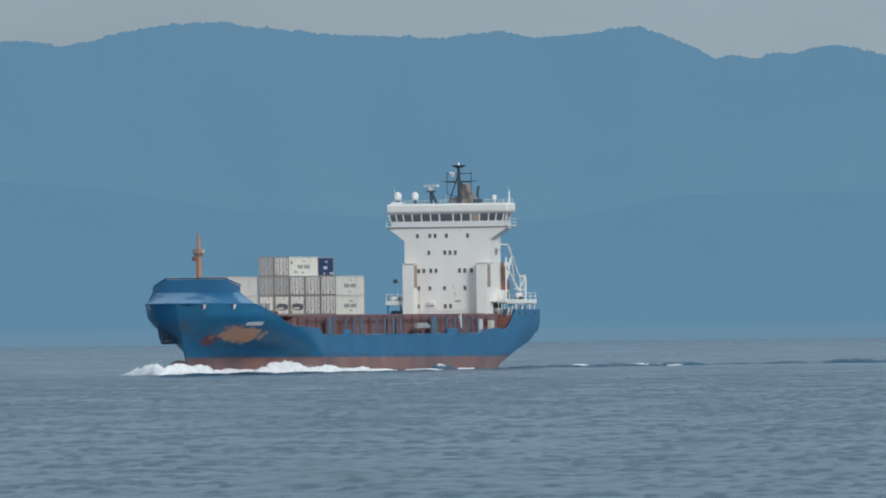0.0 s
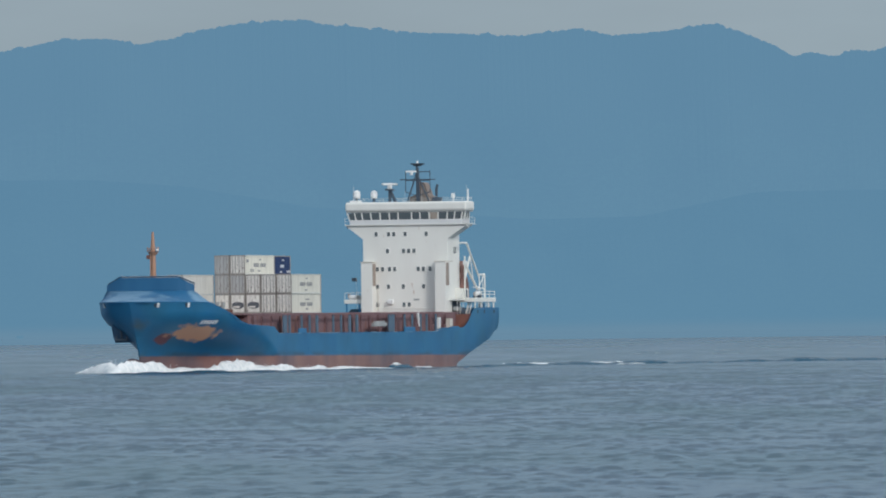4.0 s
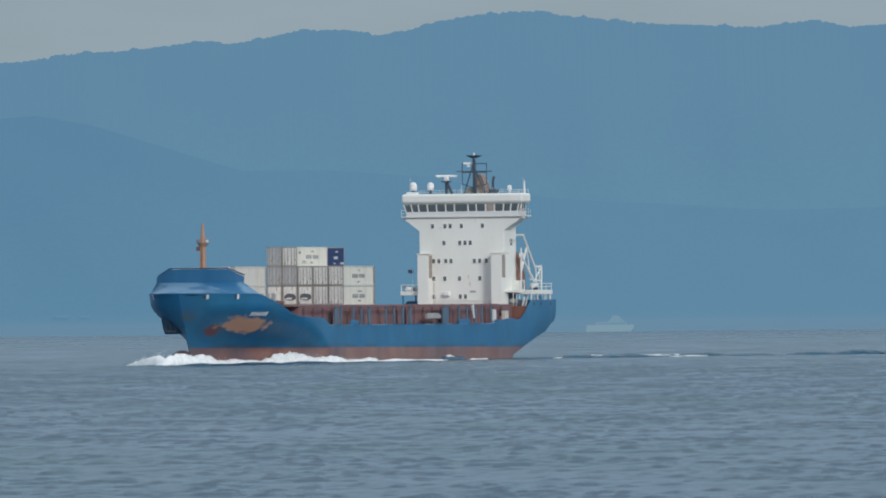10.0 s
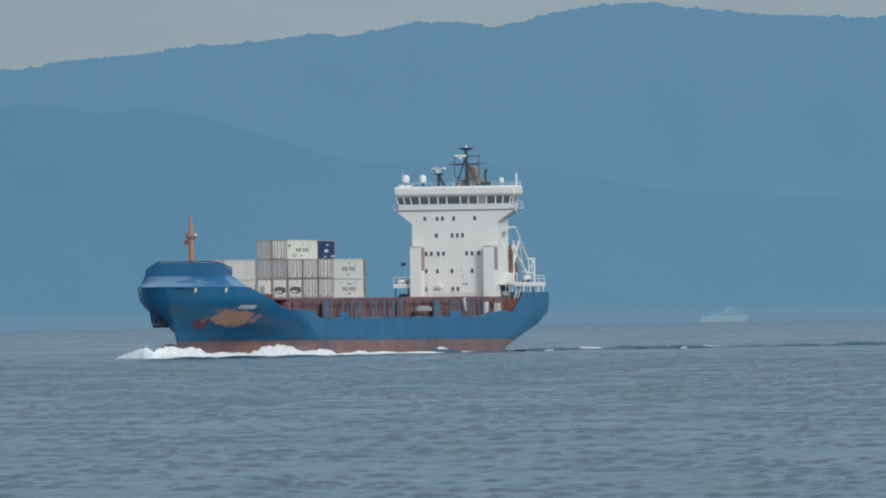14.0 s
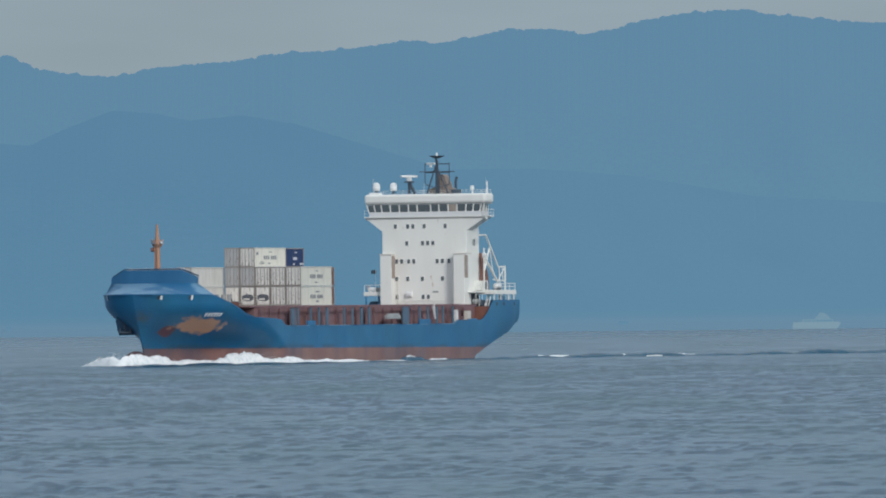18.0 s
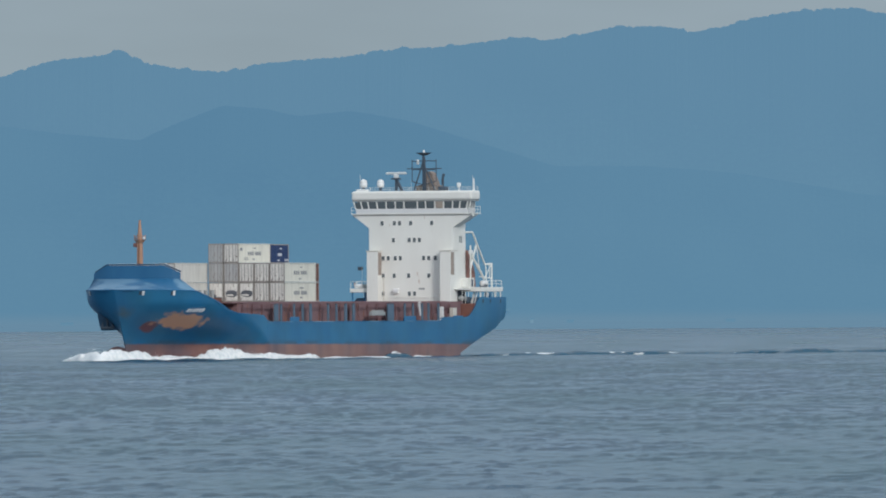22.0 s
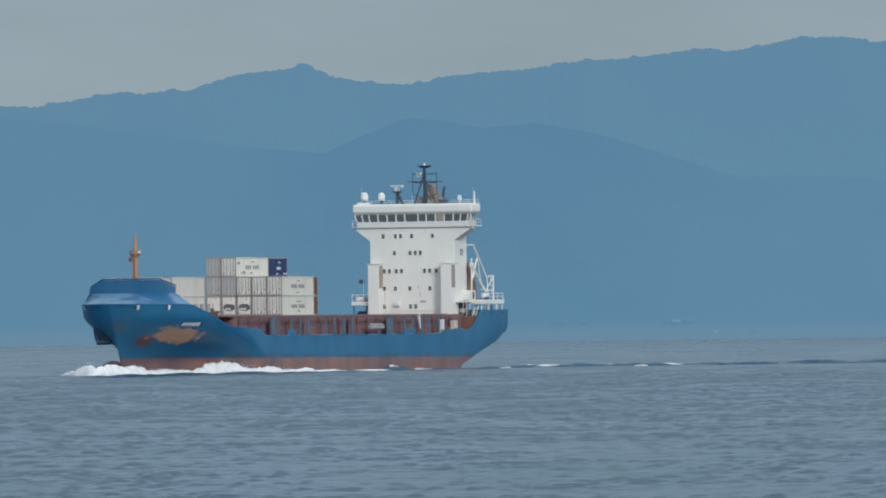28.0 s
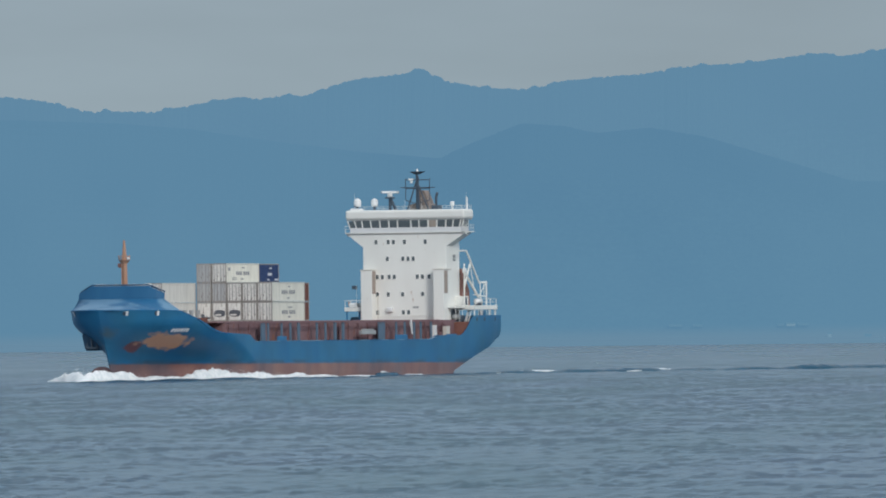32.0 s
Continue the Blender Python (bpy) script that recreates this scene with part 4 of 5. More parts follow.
# platforms behind and beside the house
for side in (1, -1):
    boat_deck = part("boat_deck", boxes((-13.6, -3.2, side * 7.05, side * 10.3, 10.15, 10.85), bevel=0.05), M_WHITE, ship, "white boat deck platform")
    for x in (-13.2, -10.6, -6.8, -3.8):
        part("pillar", bars([((x, side * 10.0, 8.2), (x, side * 10.0, 10.2))], 0.13), M_WHITE, boat_deck)
        part("stanchion", bars([((x, side * 10.2, 10.85), (x, side * 10.2, 11.9))], 0.05), M_WHITE, boat_deck)
    part("rail", bars([((-13.4, side * 10.2, 11.9), (-3.4, side * 10.2, 11.9)), ((-13.4, side * 10.2, 11.4), (-3.4, side * 10.2, 11.4))], 0.05), M_WHITE, boat_deck)
    bm = bmesh.new()
    bar(bm, (-9.2, side * 9.0, 11.5), (-7.2, side * 9.0, 11.5), 0.42, n=14)
    raft = part("life_raft", bm, M_GRP, ship, "white life raft canister on the boat deck", smooth=True)
    part("cradle", boxes((-8.9, -8.6, side * 8.5, side * 9.5, 10.85, 11.3), (-7.8, -7.5, side * 8.5, side * 9.5, 10.85, 11.3)), M_DARK, raft)
part("wing_platform", boxes((-1.4, 1.9, -10.6, -7.2, 10.1, 10.75), bevel=0.05), M_WHITE, ship, "white side platform beside the block")
part("raft_cover", boxes((-1.0, 1.2, -9.4, -7.7, 10.75, 11.45), bevel=0.18), M_GREY, ship, "grey covered raft on the side platform")
part("raft_drum", bar(bmesh.new(), (1.3, -9.9, 11.15), (1.3, -8.7, 11.15), 0.36, n=12), M_GRP, ship, "white raft drum on the side platform")
for y in (-10.5, -9.5, -8.5, -7.5):
    part("stanchion", bars([((1.75, y, 10.75), (1.75, y, 11.85))], 0.045), M_WHITE, ship)
part("platform_rail", bars([((1.75, -10.5, 11.85), (1.75, -7.4, 11.85))], 0.045), M_WHITE, ship)
part("life_buoy", boxes((-0.4, 0.3, -10.55, -10.45, 11.0, 11.7), bevel=0.05), M_ORANGE, ship)
for y in (-10.3, -8.1):
    part("platform_leg", bars([((1.5, y, 8.0), (1.5, y, 10.2))], 0.14), M_BLUE, ship)
part("flag_staff", bars([((1.5, -8.6, 10.7), (1.5, -8.6, 14.4))], 0.022), M_WHITE, ship)
part("flag", boxes((1.1, 1.46, -9.4, -8.62, 13.7, 14.3)), M_DARK, ship, "small dark flag")
# the davit frame aft of the house, and the casing behind it
DY = 8.5
davit = part("boat_davit", bars([((-0.9, DY, 19.8), (-4.3, DY, 19.8)), ((-4.3, DY, 19.8), (-10.0, DY, 14.6)), ((-10.0, DY, 14.6), (-13.2, DY, 14.7)), ((-13.2, DY, 14.7), (-13.2, DY, 10.8))], 0.15), M_WHITE, ship, "white boat davit frame of bent steel tube")
for p, q, r in (((-3.5, DY, 16.3), (-9.6, DY, 12.2), 0.2), ((-5.8, DY, 17.6), (-3.4, DY, 14.0), 0.15), ((-5.9, DY, 17.9), (-7.4, DY, 14.0), 0.09), ((-10.4, DY, 14.5), (-10.8, DY, 10.8), 0.1),
                ((-7.4, DY, 12.6), (-13.2, DY, 12.3), 0.09), ((-9.6, DY, 12.2), (-12.9, DY, 14.5), 0.08), ((-3.3, DY, 17.7), (-3.3, DY, 10.8), 0.13), ((-12.0, DY, 14.6), (-12.2, DY, 12.3), 0.06)):
    part("strut", bars([(p, q)], r), M_WHITE, davit)
part("fall_block", boxes((-3.8, -3.1, DY - 0.3, DY + 0.3, 16.2, 16.9), bevel=0.1), M_GRP, davit)
bm = bmesh.new()
prism(bm, [(-8.6, 10.85), (-8.3, 13.2), (-6.9, 15.4), (-5.6, 16.9), (-4.8, 16.9), (-4.8, 10.85)], "y", 6.2, 7.4)
part("engine_casing", bm, M_CASING, ship, "red-brown engine casing behind the davit")
part("winch_house", boxes((-5.6, -2.6, 7.05, 8.3, 10.8, 12.4), bevel=0.08), M_WHITE, ship, "low white winch house")
part("stair", bars([((-2.6, 8.8, 8.2), (-4.6, 8.8, 10.8)), ((-3.2, 8.8, 8.2), (-5.2, 8.8, 10.8)), ((-2.6, 9.4, 8.2), (-4.6, 9.4, 10.8))], 0.08), M_WHITE, ship, "white steel stair")
# doorways are flat dark panels, the shade inside put in their colour
for x, y, z in ((-2.6, HY, 9.3), (-4.4, 8.32, 11.6)):
    part("doorway", boxes((x - 0.5, x + 0.5, y - 0.02, y + 0.06, z - 0.65, z + 0.65), bevel=0.04), M_DARK, ship, "dark panel standing in for a shaded doorway in the side")
# flat dark panel on the wall, painted as the shade of an opening
part("shade_panel", boxes((-4.6, -0.3, HY - 0.03, HY + 0.03, 8.5, 10.3)), M_DARK, house, "dark panel standing in for the shaded opening under the boat deck")
part("mooring_winch", boxes((-2.6, -1.2, 7.5, 8.8, 8.2, 9.3), bevel=0.2), M_DARK, ship, "dark mooring winch under the boat deck")
part("winch_drum", bar(bmesh.new(), (-0.9, 7.4, 9.0), (-0.9, 8.6, 9.0), 0.42, n=14), M_GREY, ship)
part("deck_edge", boxes((-3.2, 1.0, 7.1, 8.6, 10.45, 10.7), bevel=0.03), M_WHITE, ship, "narrow white walkway edge beside the block")
for x in (0.7, -0.8, -2.3):
    part("walkway_post", bars([((x, 8.5, 8.2), (x, 8.5, 11.6))], 0.05), M_WHITE, ship)
part("walkway_rail", bars([((0.9, 8.5, 11.6), (-3.2, 8.5, 11.6)), ((0.9, 8.5, 11.15), (-3.2, 8.5, 11.15))], 0.04), M_WHITE, ship)

# small fittings along the decks
for side in (1, -1):
    for x in np.arange(-12.6, -1.5, 1.85):
        part("stern_rail_post", bars([((x, side * 10.2, 9.2), (x, side * 10.2, 10.1))], 0.04), M_WHITE, ship)
    for x in (101.5, 104, 106.5, 109):
        part("ventilator", bar(bmesh.new(), (x, side * 5.4, 9.1), (x, side * 5.4, 10.4), 0.28, 0.36, 10), M_GREY, ship)
for y in (-3.2, 3.2):
    part("windlass", boxes((109.5, 111.6, y - 1.2, y + 1.2, 9.2, 10.6), bevel=0.3), M_CASING, ship, "rusty anchor windlass")
for x, y in ((14.9, 9.3), (9.8, 9.4), (27.8, 9.5)):
    part("fire_box", boxes((x - 0.35, x + 0.35, y - 0.2, y + 0.2, 5.2, 6.6), bevel=0.04), M_COAMING, ship, "red-brown hose box")
for y in (-5.6, -2.6, 2.6, 5.6):
    part("cell_guide", boxes((98.6, 98.9, y - 0.2, y + 0.2, 4.5, 9.2)), M_COAMING, coaming)

# ---- containers ----
LONG, WIDE, TALL = 13.6, 2.48, 2.99


def steel(name, col, amount=0.68):
    return paint(name, col, tuple(v * 0.72 for v in col), (0.21, 0.175, 0.155), amount, scale=1.6, rough=0.5, streak=(1.6, 1.6, 0.12))


M_CONT = {"white": steel("container_white", (0.82, 0.80, 0.71), 0.74), "grey": steel("container_grey", (0.50, 0.51, 0.52), 0.60), "pale": steel("container_pale", (0.68, 0.67, 0.65), 0.64),
          "blue": steel("container_blue", (0.030, 0.065, 0.18)), "brown": steel("container_brown", (0.17, 0.07, 0.055)), "smooth": steel("container_smooth", (0.72, 0.73, 0.69), 0.86)}
M_FRAME = paint("container_frame", (0.27, 0.25, 0.235), (0.36, 0.34, 0.32), (0.16, 0.11, 0.09), 0.62, scale=1.5, rough=0.7)
M_BAR = plain("lock_bar_grey", (0.30, 0.30, 0.30), 0.5, 0.3)
M_INK = plain("grille_dark", (0.10, 0.11, 0.13), 0.6)
M_LETTER = plain("lettering_grey", (0.24, 0.25, 0.27), 0.6)
M_PALE_INK = plain("lettering_pale", (0.55, 0.58, 0.63), 0.6)
cargo = []
shells = {}


def shell_mesh(look_of):
    """Walls with shallow corrugations down the sides; the front end is set back in its frame."""
    if look_of not in shells:
        bm = bmesh.new()
        box(bm, -LONG + 0.1, -0.1, 0.09, WIDE - 0.09, 0.14, TALL - 0.06)
        if look_of in ("brown", "grey", "blue"):
            for k in range(36):
                x = -LONG + 0.45 + k * (LONG - 0.9) / 35
                box(bm, x - 0.09, x + 0.09, 0.05, WIDE - 0.05, 0.22, TALL - 0.18)
        shells[look_of] = mesh_of("shell", bm, M_CONT[look_of])
    return shells[look_of]


post_me = mesh_of("corner_post", boxes((-0.07, 0.07, -0.08, 0.08, 0, TALL)), M_FRAME)
sill_me = mesh_of("end_rail", boxes((-0.06, 0.07, 0.1, WIDE - 0.1, 0, 0.17)), M_FRAME)
side_me = mesh_of("side_rail", boxes((-LONG + 0.1, -0.1, -0.05, 0.05, 0, 0.14)), M_FRAME)
side_pale_me = mesh_of("side_rail", boxes((-LONG + 0.1, -0.1, -0.05, 0.05, 0, 0.14)), M_CONT["smooth"])
lock_me = mesh_of("lock_bar", bars([((0, 0, 0.12), (0, 0, TALL - 0.12))], 0.05), M_BAR)
M_END = paint("container_end", (0.80, 0.79, 0.75), (0.60, 0.585, 0.56), (0.17, 0.135, 0.12), 0.585, scale=1.3, rough=0.55, streak=(1.6, 1.6, 0.3))
door_me = mesh_of("door", boxes((-0.03, 0.03, 0, 1.08, 0.2, TALL - 0.16), bevel=0.02), M_END)
door_grey_me = mesh_of("door", boxes((-0.03, 0.03, 0, 1.08, 0.2, TALL - 0.16), bevel=0.02), M_CONT["grey"])
unit_me = mesh_of("cooling_unit", boxes((-0.05, 0.06, 0.2, WIDE - 0.2, 0.2, TALL - 0.17), bevel=0.05), M_END)
fan_me = bmesh.new()
bar(fan_me, (0, 0, 0), (0.06, 0, 0), 0.32, n=14)
fan_me = mesh_of("fan_grille", fan_me, M_INK)
oval_me = bmesh.new()
prism(oval_me, [(0.95 * math.copysign(abs(math.cos(a)) ** 0.7, math.cos(a)), 0.52 * math.copysign(abs(math.sin(a)) ** 0.8, math.sin(a))) for a in np.linspace(0, 2 * math.pi, 20, endpoint=False)], "x", 0, 0.06)
oval_me = mesh_of("fan_grille", oval_me, M_INK)
duct_me = mesh_of("duct_cover", boxes((0.05, 0.12, -0.6, 0.42, -0.13, 0.13), bevel=0.03), M_END)
grille_me = mesh_of("fan_grille", boxes((0, 0.06, -0.75, 0.75, -0.17, 0.17), bevel=0.03), M_INK)


def make_container(x1, y0, z0, look_of, end, logo, label):
    """A container whose front end is at x1, starboard edge at y0 and foot at z0."""
    ob = tagged(new("shipping_container"), label, "container", "containers stacked on deck")
    shared("shell", shell_mesh(look_of), ob)
    for x in (-0.09, -LONG + 0.09):
        for y in (0.09, WIDE - 0.09):
            shared("corner_post", post_me, ob, pose(x, y, 0))
        for z in (0, TALL - 0.17):
            shared("end_rail", sill_me, ob, pose(x, 0, z))
    for y in (0.06, WIDE - 0.06):
        for z in (0.0, TALL - 0.14):
            shared("side_rail", side_pale_me if look_of in ("white", "smooth") else side_me, ob, pose(0, y, z))
    if end in ("door", "grey_door"):
        for y in (0.14, 1.26):
            d = shared("door", door_me if end == "door" else door_grey_me, ob, pose(-0.07, y, 0))
            for k in (0.28, 0.8):
                shared("lock_bar", lock_me, d, pose(0.06, k, 0))
    else:
        u = shared("cooling_unit", unit_me, ob, pose(-0.07, 0, 0))
        if end == "fans":
            shared("fan_grille", oval_me, u, pose(0.05, 1.3, 1.25))
            shared("duct_cover", duct_me, u, pose(0.05, 1.2, 1.02))
        else:
            shared("fan_grille", fan_me, u, pose(0.05, 1.0, 0.9))
            shared("fan_grille", grille_me, u, pose(0.05, 1.5, 0.55))
    if logo:
        ink = M_PALE_INK if look_of == "blue" else M_LETTER
        y = WIDE - 0.03
        marks = [(-9.2 + k * 0.86 + (0.45 if k > 2 else 0), 0.5, 1.45, 0.58) for k in range(6)]
        if logo == "low":
            marks = [(x, w, z - 0.1, h) for x, w, z, h in marks] + [(-7.4, 1.5, 2.1, 0.2), (-7.2, 0.9, 0.6, 0.25)]
        if logo == "tag":
            marks += [(-1.4, 0.8, 2.1, 0.45), (-3.4, 1.9, 0.5, 0.12), (-3.4, 1.6, 0.75, 0.12), (-7.1, 0.9, 2.3, 0.16), (-6.6, 0.9, 0.55, 0.2)]
        if logo == "high":
            marks += [(-7.2, 0.9, 2.3, 0.16), (-6.8, 0.9, 0.5, 0.2)]
        if logo == "blue":
            marks = [(-9.8, 1.6, 1.35, 0.45), (-10.2, 0.9, 2.3, 0.22), (-9.2, 0.9, 0.45, 0.25), (-12.6, 1.6, 0.5, 0.3)]
        for x, w, z, h in marks:
            part("letter_bar", boxes((x - w / 2, x + w / 2, y - 0.08, y + 0.012, z - h / 2, z + h / 2)), ink, ob)
    cargo.append((ob, (x1, y0, z0)))
    return ob


SLOT, TIER, FOOT = 2.56, 3.03, 8.64
for c in range(5):
    end = ("unit", "fans", "fans", "door", "door")[c]
    make_container(77.0, -5.1 + c * SLOT, FOOT, "white", end, "low" if c == 4 else "", "white refrigerated container on the lowest tier, rust-streaked end")
for c in range(5):
    make_container(77.0, -5.1 + c * SLOT, FOOT + TIER, "white" if c == 4 else "pale", "grey_door" if c < 2 else "door", "high" if c == 4 else "",
                   "cream-white container of the middle tier with locking bars" if c > 1 else "grey weathered container of the middle tier")
for tier in range(2):
    for c in range(3):
        make_container(62.7, -5.1 + c * SLOT, FOOT + tier * TIER, "brown", "door", "", "rust-brown corrugated container behind the white stack")
    make_container(90.7, -7.65, FOOT + tier * TIER, "smooth", "door", "", "plain pale container standing behind the forecastle")
make_container(77.0, -5.1, FOOT + 2 * TIER, "grey", "grey_door", "", "light grey container on the top tier")
make_container(77.0, -5.1 + SLOT, FOOT + 2 * TIER, "white", "door", "tag", "cream-white container with dark lettering on the top tier")
make_container(62.7, -5.1, FOOT + 2 * TIER, "blue", "door", "blue", "dark blue container on the top tier, pale marks")

# ---- bow wave and wake, in rigid pieces that heave ----
bow_wave = tagged(new("bow_wave"), "white breaking bow wave and wake of the ship", "wave")
heaving = []


def heap(path, width, tall, seed, mat, n=70, rough=1.0, name="foam_crest", across=10, lean=0.0):
    """A ragged heap of water along a line; tall(t) is its height on the way."""
    bm = bmesh.new()
    p, q = Vector(path[0] + (0,)), Vector(path[1] + (0,))
    d = q - p
    side = Vector((-d.y, d.x, 0)).normalized()
    rows = []
    for i in range(n + 1):
        t = i / n
        c = p + d * t + side * 0.6 * noise.noise(Vector((t * d.length * 0.15, seed, 1)))
        far = t * d.length
        ridge = 1 - 2 * abs(noise.noise(Vector((far * 0.16, seed, 0))))          # pointed tops, rounded hollows
        torn = 1 - 2 * abs(noise.noise(Vector((far * 0.55, seed, 5))))
        fine = noise.noise(Vector((far * 1.9, seed, 7)))
        h = tall(t) * (0.72 + rough * (0.55 * ridge + 0.26 * torn + 0.16 * fine))
        h *= min(1.0, 6 * t, 6 * (1 - t))
        row = []
        for k in range(across + 1):
            s = k / across * 2 - 1
            bump = rough * (0.05 * noise.noise(Vector((far * 1.3, s * 3, seed))) + 0.03 * noise.noise(Vector((far * 3.1, s * 6, seed)))) * (1 if abs(s) < 1 else 0)
            z = max(0.0, h) * max(0.0, 1 - abs(s - lean) ** 1.5 / (1 + abs(lean)) ** 1.5) + bump - (0.25 if abs(s) == 1 else 0.03)
            row.append(bm.verts.new(c + side * (s * width * (0.75 + 0.35 * noise.noise(Vector((far * 0.5, seed, k * 0.12))))) + Vector((0, 0, z))))
        rows.append(row)
    for a, b in zip(rows, rows[1:]):
        for k in range(across):
            bm.faces.new((a[k], a[k + 1], b[k + 1], b[k]))
    bmesh.ops.recalc_face_normals(bm, faces=bm.faces)
    mid = (p + q) / 2
    bmesh.ops.translate(bm, verts=bm.verts, vec=-mid)
    ob = part(name, bm, mat, bow_wave, smooth=True)
    ob.location = mid
    heaving.append((ob, mid, seed))
    return ob


def hump(a, b, c):
    """A height that goes from a over b in the middle to c."""
    return lambda t: a * (1 - t) ** 2 + 2 * (2 * b - 0.5 * (a + c)) * t * (1 - t) + c * t * t


heap(((136.0, 2.0), (126.5, -5.5)), 1.9, hump(0.9, 1.55, 1.6), 1.3, M_FOAM, n=150, rough=0.6)
heap(((130.0, -3.0), (125.0, -9.6)), 1.5, hump(1.5, 0.95, 0.1), 2.7, M_FOAM, n=120, rough=0.55)
heap(((138.0, 0.8), (120.0, 4.4)), 1.6, hump(1.2, 1.75, 0.8), 3.1, M_FOAM, n=150, rough=0.5)
heap(((124.5, 3.0), (110.0, 7.4)), 1.3, hump(1.0, 0.75, 0.6), 4.9, M_FOAM, n=150, rough=0.7)
heap(((114.0, 6.6), (99.0, 11.0)), 1.3, hump(0.7, 1.5, 1.1), 5.2, M_FOAM, n=170, rough=0.8)
heap(((103.0, 10.4), (88.0, 12.6)), 1.2, hump(0.9, 0.95, 0.8), 6.8, M_FOAM, n=170, rough=0.9)
heap(((92.5, 12.2), (76.0, 13.4)), 1.0, hump(0.7, 0.65, 0.4), 7.4, M_FOAM, n=150, rough=0.9)
heap(((80.0, 13.2), (62.0, 14.6)), 0.8, hump(0.35, 0.35, 0.25), 8.6, M_FOAM, n=120)
heap(((66.0, 14.4), (50.0, 15.6)), 0.6, hump(0.22, 0.2, 0.12), 9.9, M_FOAM, n=100)
heap(((47.0, 12.4), (36.5, 13.2)), 0.9, hump(0.25, 0.55, 0.25), 10.3, M_WATER, n=60, rough=0.8, name="wave_shoulder")
heap(((45.0, 12.2), (39.5, 12.8)), 0.5, hump(0.3, 0.62, 0.3), 10.6, M_FOAM, n=60, rough=1.2)
heap(((36.0, 13.0), (29.0, 14.0)), 0.45, hump(0.2, 0.22, 0.2), 11.7, M_FOAM, n=60, rough=1.6)
# the dark lip of water before the foam
for k, (a, b, high) in enumerate((((136.5, 3.6), (122.0, 6.4), 0.3), ((124.0, 6.0), (109.0, 10.0), 0.34), ((111.0, 9.5), (95.0, 13.6), 0.3), ((97.0, 13.2), (78.0, 15.4), 0.24), ((80.0, 15.2), (60.0, 16.8), 0.18))):
    heap((a, b), 0.9, hump(0.1, high, 0.12), 14.1 + k, M_WATER, n=60, rough=0.5, name="wave_front")
# spray thrown up along the crests
def spray(count, path, spread, tall, seed):
    rg = random.Random(seed)
    bm = bmesh.new()
    p, q = Vector(path[0] + (0,)), Vector(path[1] + (0,))
    mid = (p + q) / 2
    for _ in range(count):
        t = rg.random()
        c = p.lerp(q, t) - mid + Vector((rg.gauss(0, spread), rg.gauss(0, spread * 0.6), tall(t) * rg.uniform(0.4, 0.85)))
        r = rg.uniform(0.02, 0.05)
        bmesh.ops.create_icosphere(bm, subdivisions=1, radius=r, matrix=Matrix.LocRotScale(c, Euler((rg.random() * 3, rg.random() * 3, 0)), (rg.uniform(0.8, 1.8), 1, rg.uniform(0.6, 1.2))))
    ob = part("spray", bm, M_FOAM, bow_wave)
    ob["kind"] = "stuff"
    ob.location = mid
    heaving.append((ob, mid, seed))


spray(120, ((134.0, 0.5), (126.5, -4.5)), 0.7, hump(1.3, 2.4, 2.0), 71.5)
spray(50, ((129.0, -4.0), (125.5, -8.5)), 0.6, hump(1.5, 1.1, 0.3), 72.5)
spray(90, ((132.0, 1.0), (118.0, 5.0)), 0.6, hump(1.1, 1.6, 0.9), 73.5)
spray(120, ((113.0, 7.0), (96.0, 11.4)), 0.6, hump(0.8, 1.75, 1.3), 74.5)
spray(70, ((96.0, 11.4), (78.0, 13.2)), 0.5, hump(1.0, 1.0, 0.7), 75.5)
# starboard twin of the wave, mostly behind the hull
heap(((122.0, -9.0), (100.0, -13.0)), 1.1, hump(0.8, 0.9, 0.6), 12.3, M_FOAM)
heap(((101.0, -13.0), (60.0, -15.0)), 0.8, hump(0.6, 0.5, 0.2), 13.3, M_FOAM)
# the dark shoulder that runs off astern, with streaks of foam
for i in range(1, 15):
    x = 22 - i * 11.5
    y = 16 + i * 6.2
    high = 0.42 + 0.34 * rnd("shoulder", i)
    heap(((x + 9.5, y - 4.3), (x - 8.5, y + 4.1)), 1.7, hump(0.15, high, 0.1), 20.5 + i, M_WATER, n=40, rough=0.5, name="wave_shoulder")
    if i in (1, 2, 3, 5):
        k = rnd("cap", i)
        heap(((x + 9 - 5 * k, y - 3.6 + 2.4 * k), (x - 3 - 5 * k, y + 1.6 + 2.4 * k)), 0.16, hump(0.1, 0.24, 0.1), 40.5 + i, M_FOAM, n=60, rough=0.7)
# foam trail close astern
heap(((-15.5, 9.0), (-36.0, 15.0)), 0.7, hump(0.16, 0.24, 0.1), 61.2, M_FOAM, n=90, rough=1.2)
heap(((-34.0, 14.0), (-66.0, 24.0)), 0.6, hump(0.1, 0.18, 0.08), 62.2, M_FOAM, n=110, rough=1.5)

# ---- the far ferry ----
ferry = tagged(new("ferry"), "small white ferry far off, pale in the haze", "ferry")
# the ferry's colours glow, with the haze before it mixed in
M_FERRY = haze_hill("ferry_haze_white", (0.190, 0.302, 0.384), (0.200, 0.310, 0.386), 10)
M_FERRY_DARK = haze_hill("ferry_haze_dark", (0.112, 0.238, 0.352), (0.12, 0.245, 0.356), 10)
M_FERRY_MID = haze_hill("ferry_haze_upper", (0.158, 0.276, 0.370), (0.166, 0.282, 0.372), 10)
bm = bmesh.new()
prism(bm, [(-8.6, -0.3), (7.6, -0.3), (9.2, 2.0), (8.6, 2.5), (-8.2, 2.4)], "y", -2.3, 2.3)
part("hull", bm, M_FERRY, ferry)
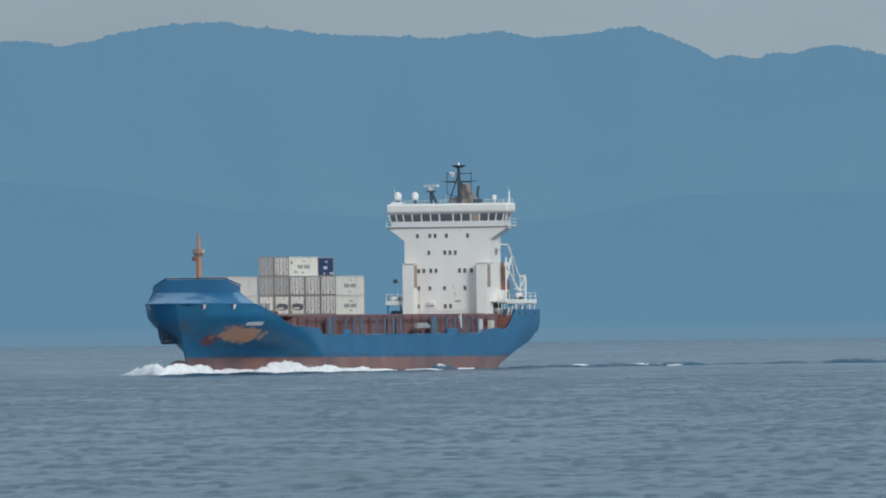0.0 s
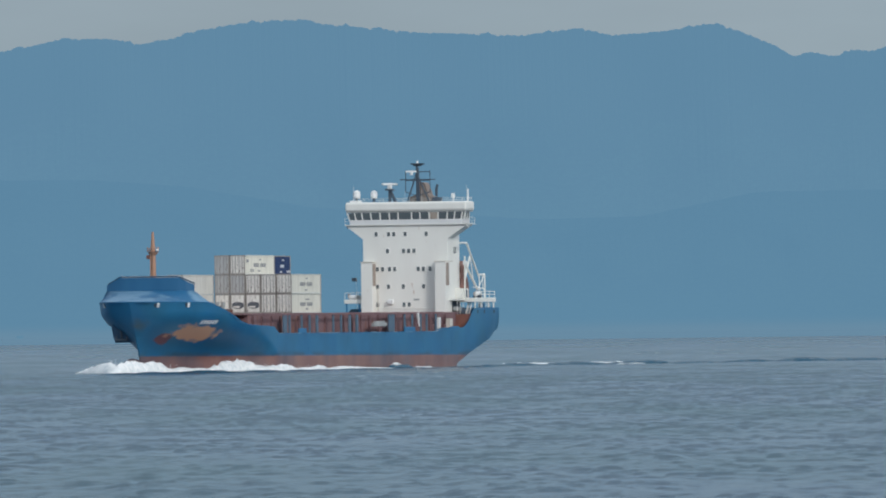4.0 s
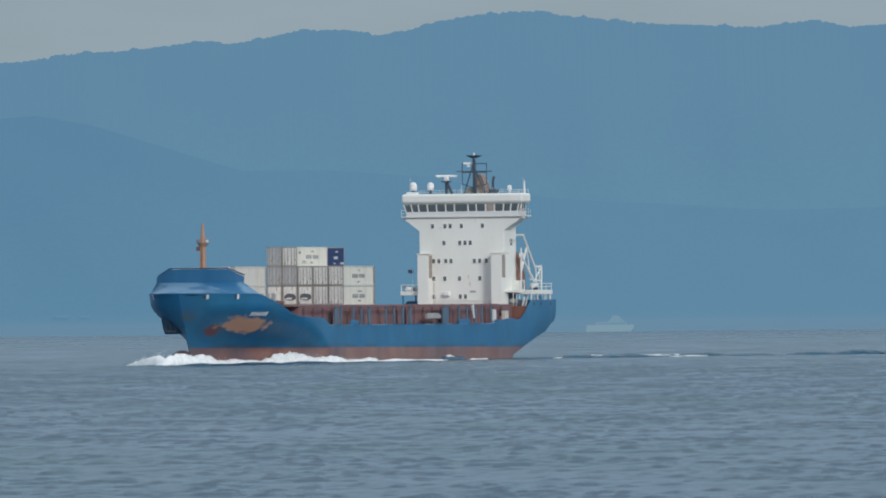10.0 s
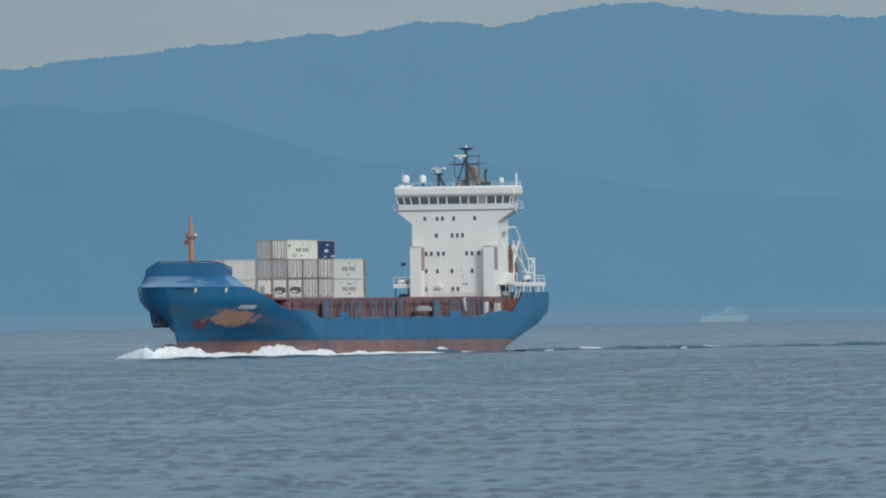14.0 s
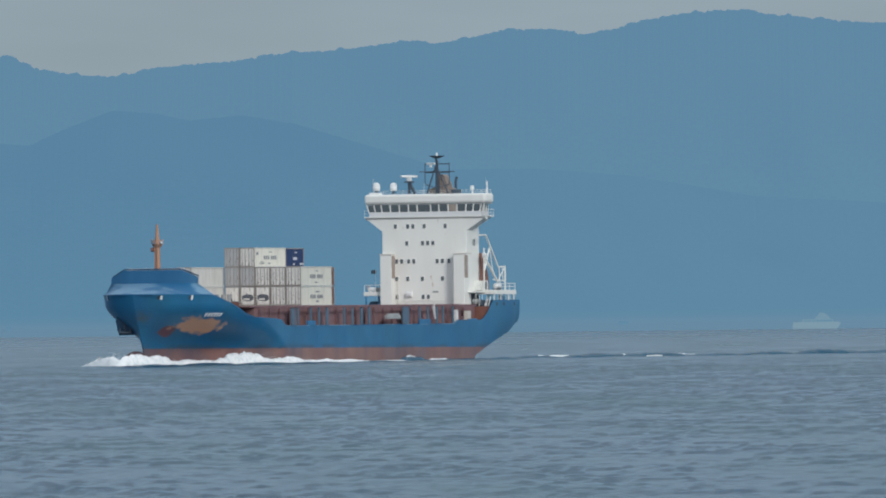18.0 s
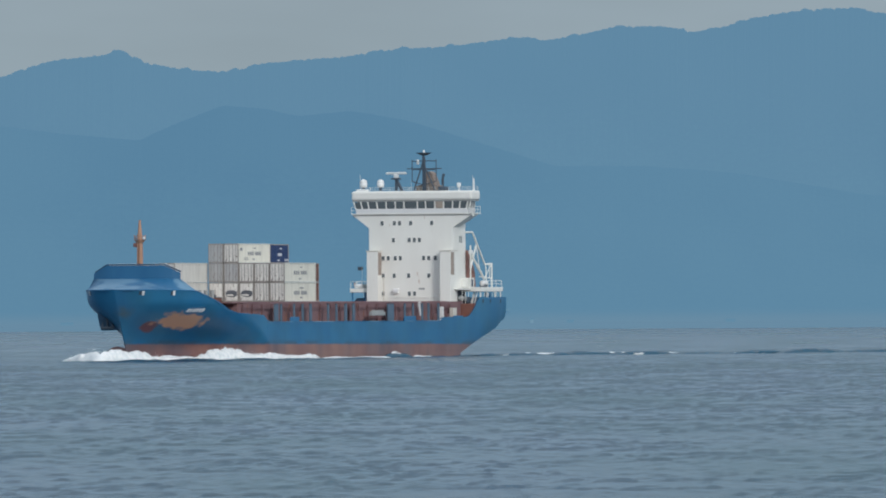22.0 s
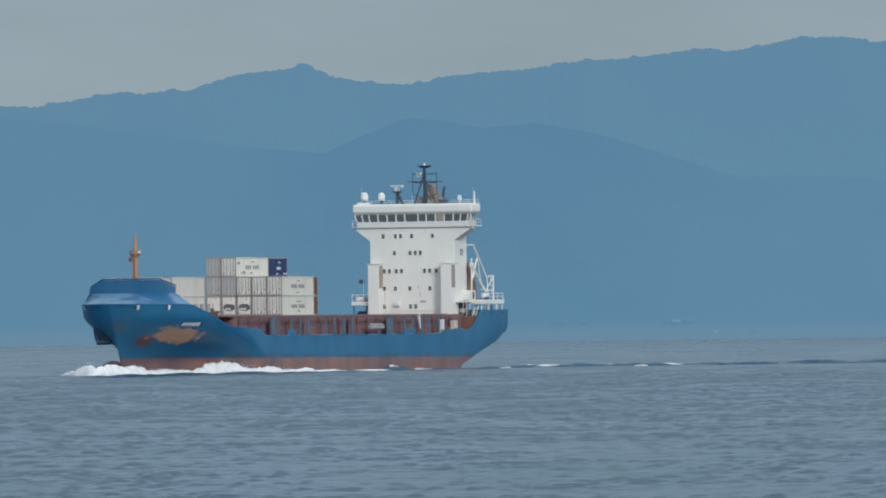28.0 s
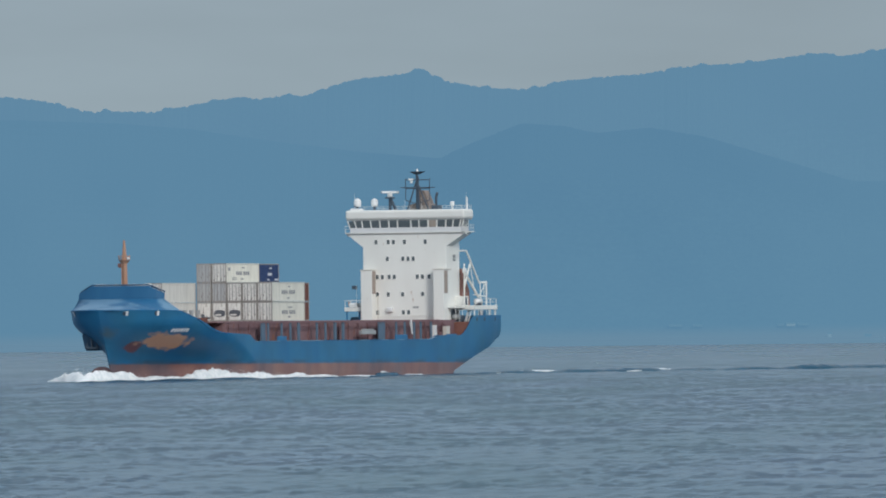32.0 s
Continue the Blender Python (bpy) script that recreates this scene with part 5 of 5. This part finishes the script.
part("cabin", boxes((-5.0, 6.4, -1.9, 1.9, 2.4, 3.5), bevel=0.3), M_FERRY_MID, ferry)
part("window_band", boxes((0.2, 6.0, -1.96, -1.84, 2.75, 3.2)), M_FERRY_DARK, ferry)
bm = bmesh.new()
prism(bm, [(-0.6, 3.5), (5.6, 3.5), (4.4, 4.9), (3.0, 5.9), (1.4, 5.9), (0.6, 4.6)], "y", -1.5, 1.5)
part("upper_deck", bm, M_FERRY_MID, ferry)
part("mast", bars([((2.2, 0, 5.8), (2.2, 0, 6.6))], 0.14), M_FERRY_DARK, ferry)
for x in (-3.8, -2.3, -0.8):
    part("window", boxes((x - 0.45, x + 0.45, -1.96, -1.84, 2.75, 3.1)), M_FERRY_DARK, ferry)

# ---- pale houses on the far shore, and a launch ----
# wall and roof tones are emission too, blended towards the haze
M_SHORE = haze_hill("hazy_wall", (0.112, 0.240, 0.358), (0.125, 0.252, 0.364), 10)
M_SHORE_PALE = haze_hill("hazy_white_wall", (0.155, 0.280, 0.385), (0.165, 0.288, 0.388), 10)
M_SHORE_ROOF = haze_hill("hazy_roof", (0.105, 0.232, 0.352), (0.105, 0.232, 0.352), 10)


def shore_house(x, y, z, w, h, wall=None):
    ob = tagged(new("shore_house"), "small pale house on the far shore in haze", "house", "houses on the far shore")
    ob.location = (x, y, z)
    part("wall", boxes((-w / 2, w / 2, -1.5, 1.5, 0, h)), wall or M_SHORE, ob)
    bm = bmesh.new()
    prism(bm, [(-1.8, h), (1.8, h), (0, h + 0.7)], "x", -w / 2 - 0.2, w / 2 + 0.2)
    part("roof", bm, M_SHORE_ROOF, ob)


for x, y, z, w, h, wall in ((-31.8, 4649, 0.1, 1.6, 1.9, M_SHORE_PALE), (-51, 4652.6, 6.1, 4.2, 1.1, M_SHORE_PALE), (-45, 4652.6, 6.3, 5.0, 0.5, M_SHORE), (-56, 4652.6, 6.2, 3.0, 0.4, M_SHORE), (-13, 4649, 0.1, 3.0, 1.0, M_SHORE),
                            (-108, 4652.8, 6.4, 6.5, 0.5, M_SHORE), (-97, 4652.8, 6.3, 4.5, 0.4, M_SHORE), (65.5, 4649, 0.2, 4.5, 1.0, M_SHORE), (-260, 4649, 0.1, 6, 1.0, M_SHORE), (-235, 4649, 0.1, 2, 1.8, M_SHORE)):
    shore_house(x, y, z, w, h, wall)

# ---- what moves ----
FERRY_WAY = [(0, (94.4, 3500)), (8, (107.2, 3500)), (16, (119.8, 3500)), (24, (132.4, 3500)), (32, (144.8, 3500))]
SHIP_AT, SHIP_SPEED, SHIP_HEADING, SHIP_TURN = (0.0, 1551.24), (-1.0718, -2.6196), 20.2954, -0.17086     # at 16 s; degrees off the line to the boat, degrees a second


def ship_pose(t):
    return pose(SHIP_AT[0] + SHIP_SPEED[0] * (t - 16), SHIP_AT[1] + SHIP_SPEED[1] * (t - 16), 0, 0, 0, -90 - SHIP_HEADING - SHIP_TURN * (t - 16))


def motions():
    times = [0, 4, 8, 12, 16, 20, 24, 28, 32]
    walk(ship, [(t, ship_pose(t)) for t in times])
    walk(bow_wave, [(t, Matrix.Translation((0, 0, SEA_LEVEL)) @ ship_pose(t)) for t in times])
    for ob, spot in cargo:
        walk(ob, [(t, ship_pose(t) @ Matrix.Translation(spot)) for t in times])
    walk(radar_scanner, [(i * 0.5, pose(-1.4, -3.65, 29.35, 0, 0, -70 - 154.5 * (i * 0.5 - 8.4))) for i in range(65)])
    walk(small_radar, [(i * 0.5, pose(-1.1, 0.25, 31.4, 0, 0, 80 + i * 62)) for i in range(65)])
    for ob, mid, seed in heaving:
        lively = (0.05 if 40 < seed < 70 else 0.34 if seed < 4 else 0.22) if ob.data.materials[0] is M_FOAM else 0.1
        rows = []
        for k in range(41):
            t = 0.8 * k
            up = lively * noise.noise(Vector((t * 0.55, seed, 0.3)))
            on = 1.2 * noise.noise(Vector((t * 0.35, seed, 8.1)))
            rock = 0.3 if 40 < seed < 70 else 3.0
            rows.append((t, pose(mid.x + on, mid.y, up, rock * noise.noise(Vector((t * 0.6, seed, 4))), rock * noise.noise(Vector((t * 0.5, seed, 6))), 0)))
        walk(ob, rows)
    walk(water_sheet, [(t, pose(SEA_DRIFT[0] * (t - 16), SEA_DRIFT[1] * (t - 16), SEA_LEVEL)) for t in (0, 32)])
    walk(ferry, [(t, pose(*p, SEA_LEVEL)) for t, p in FERRY_WAY])


motions()
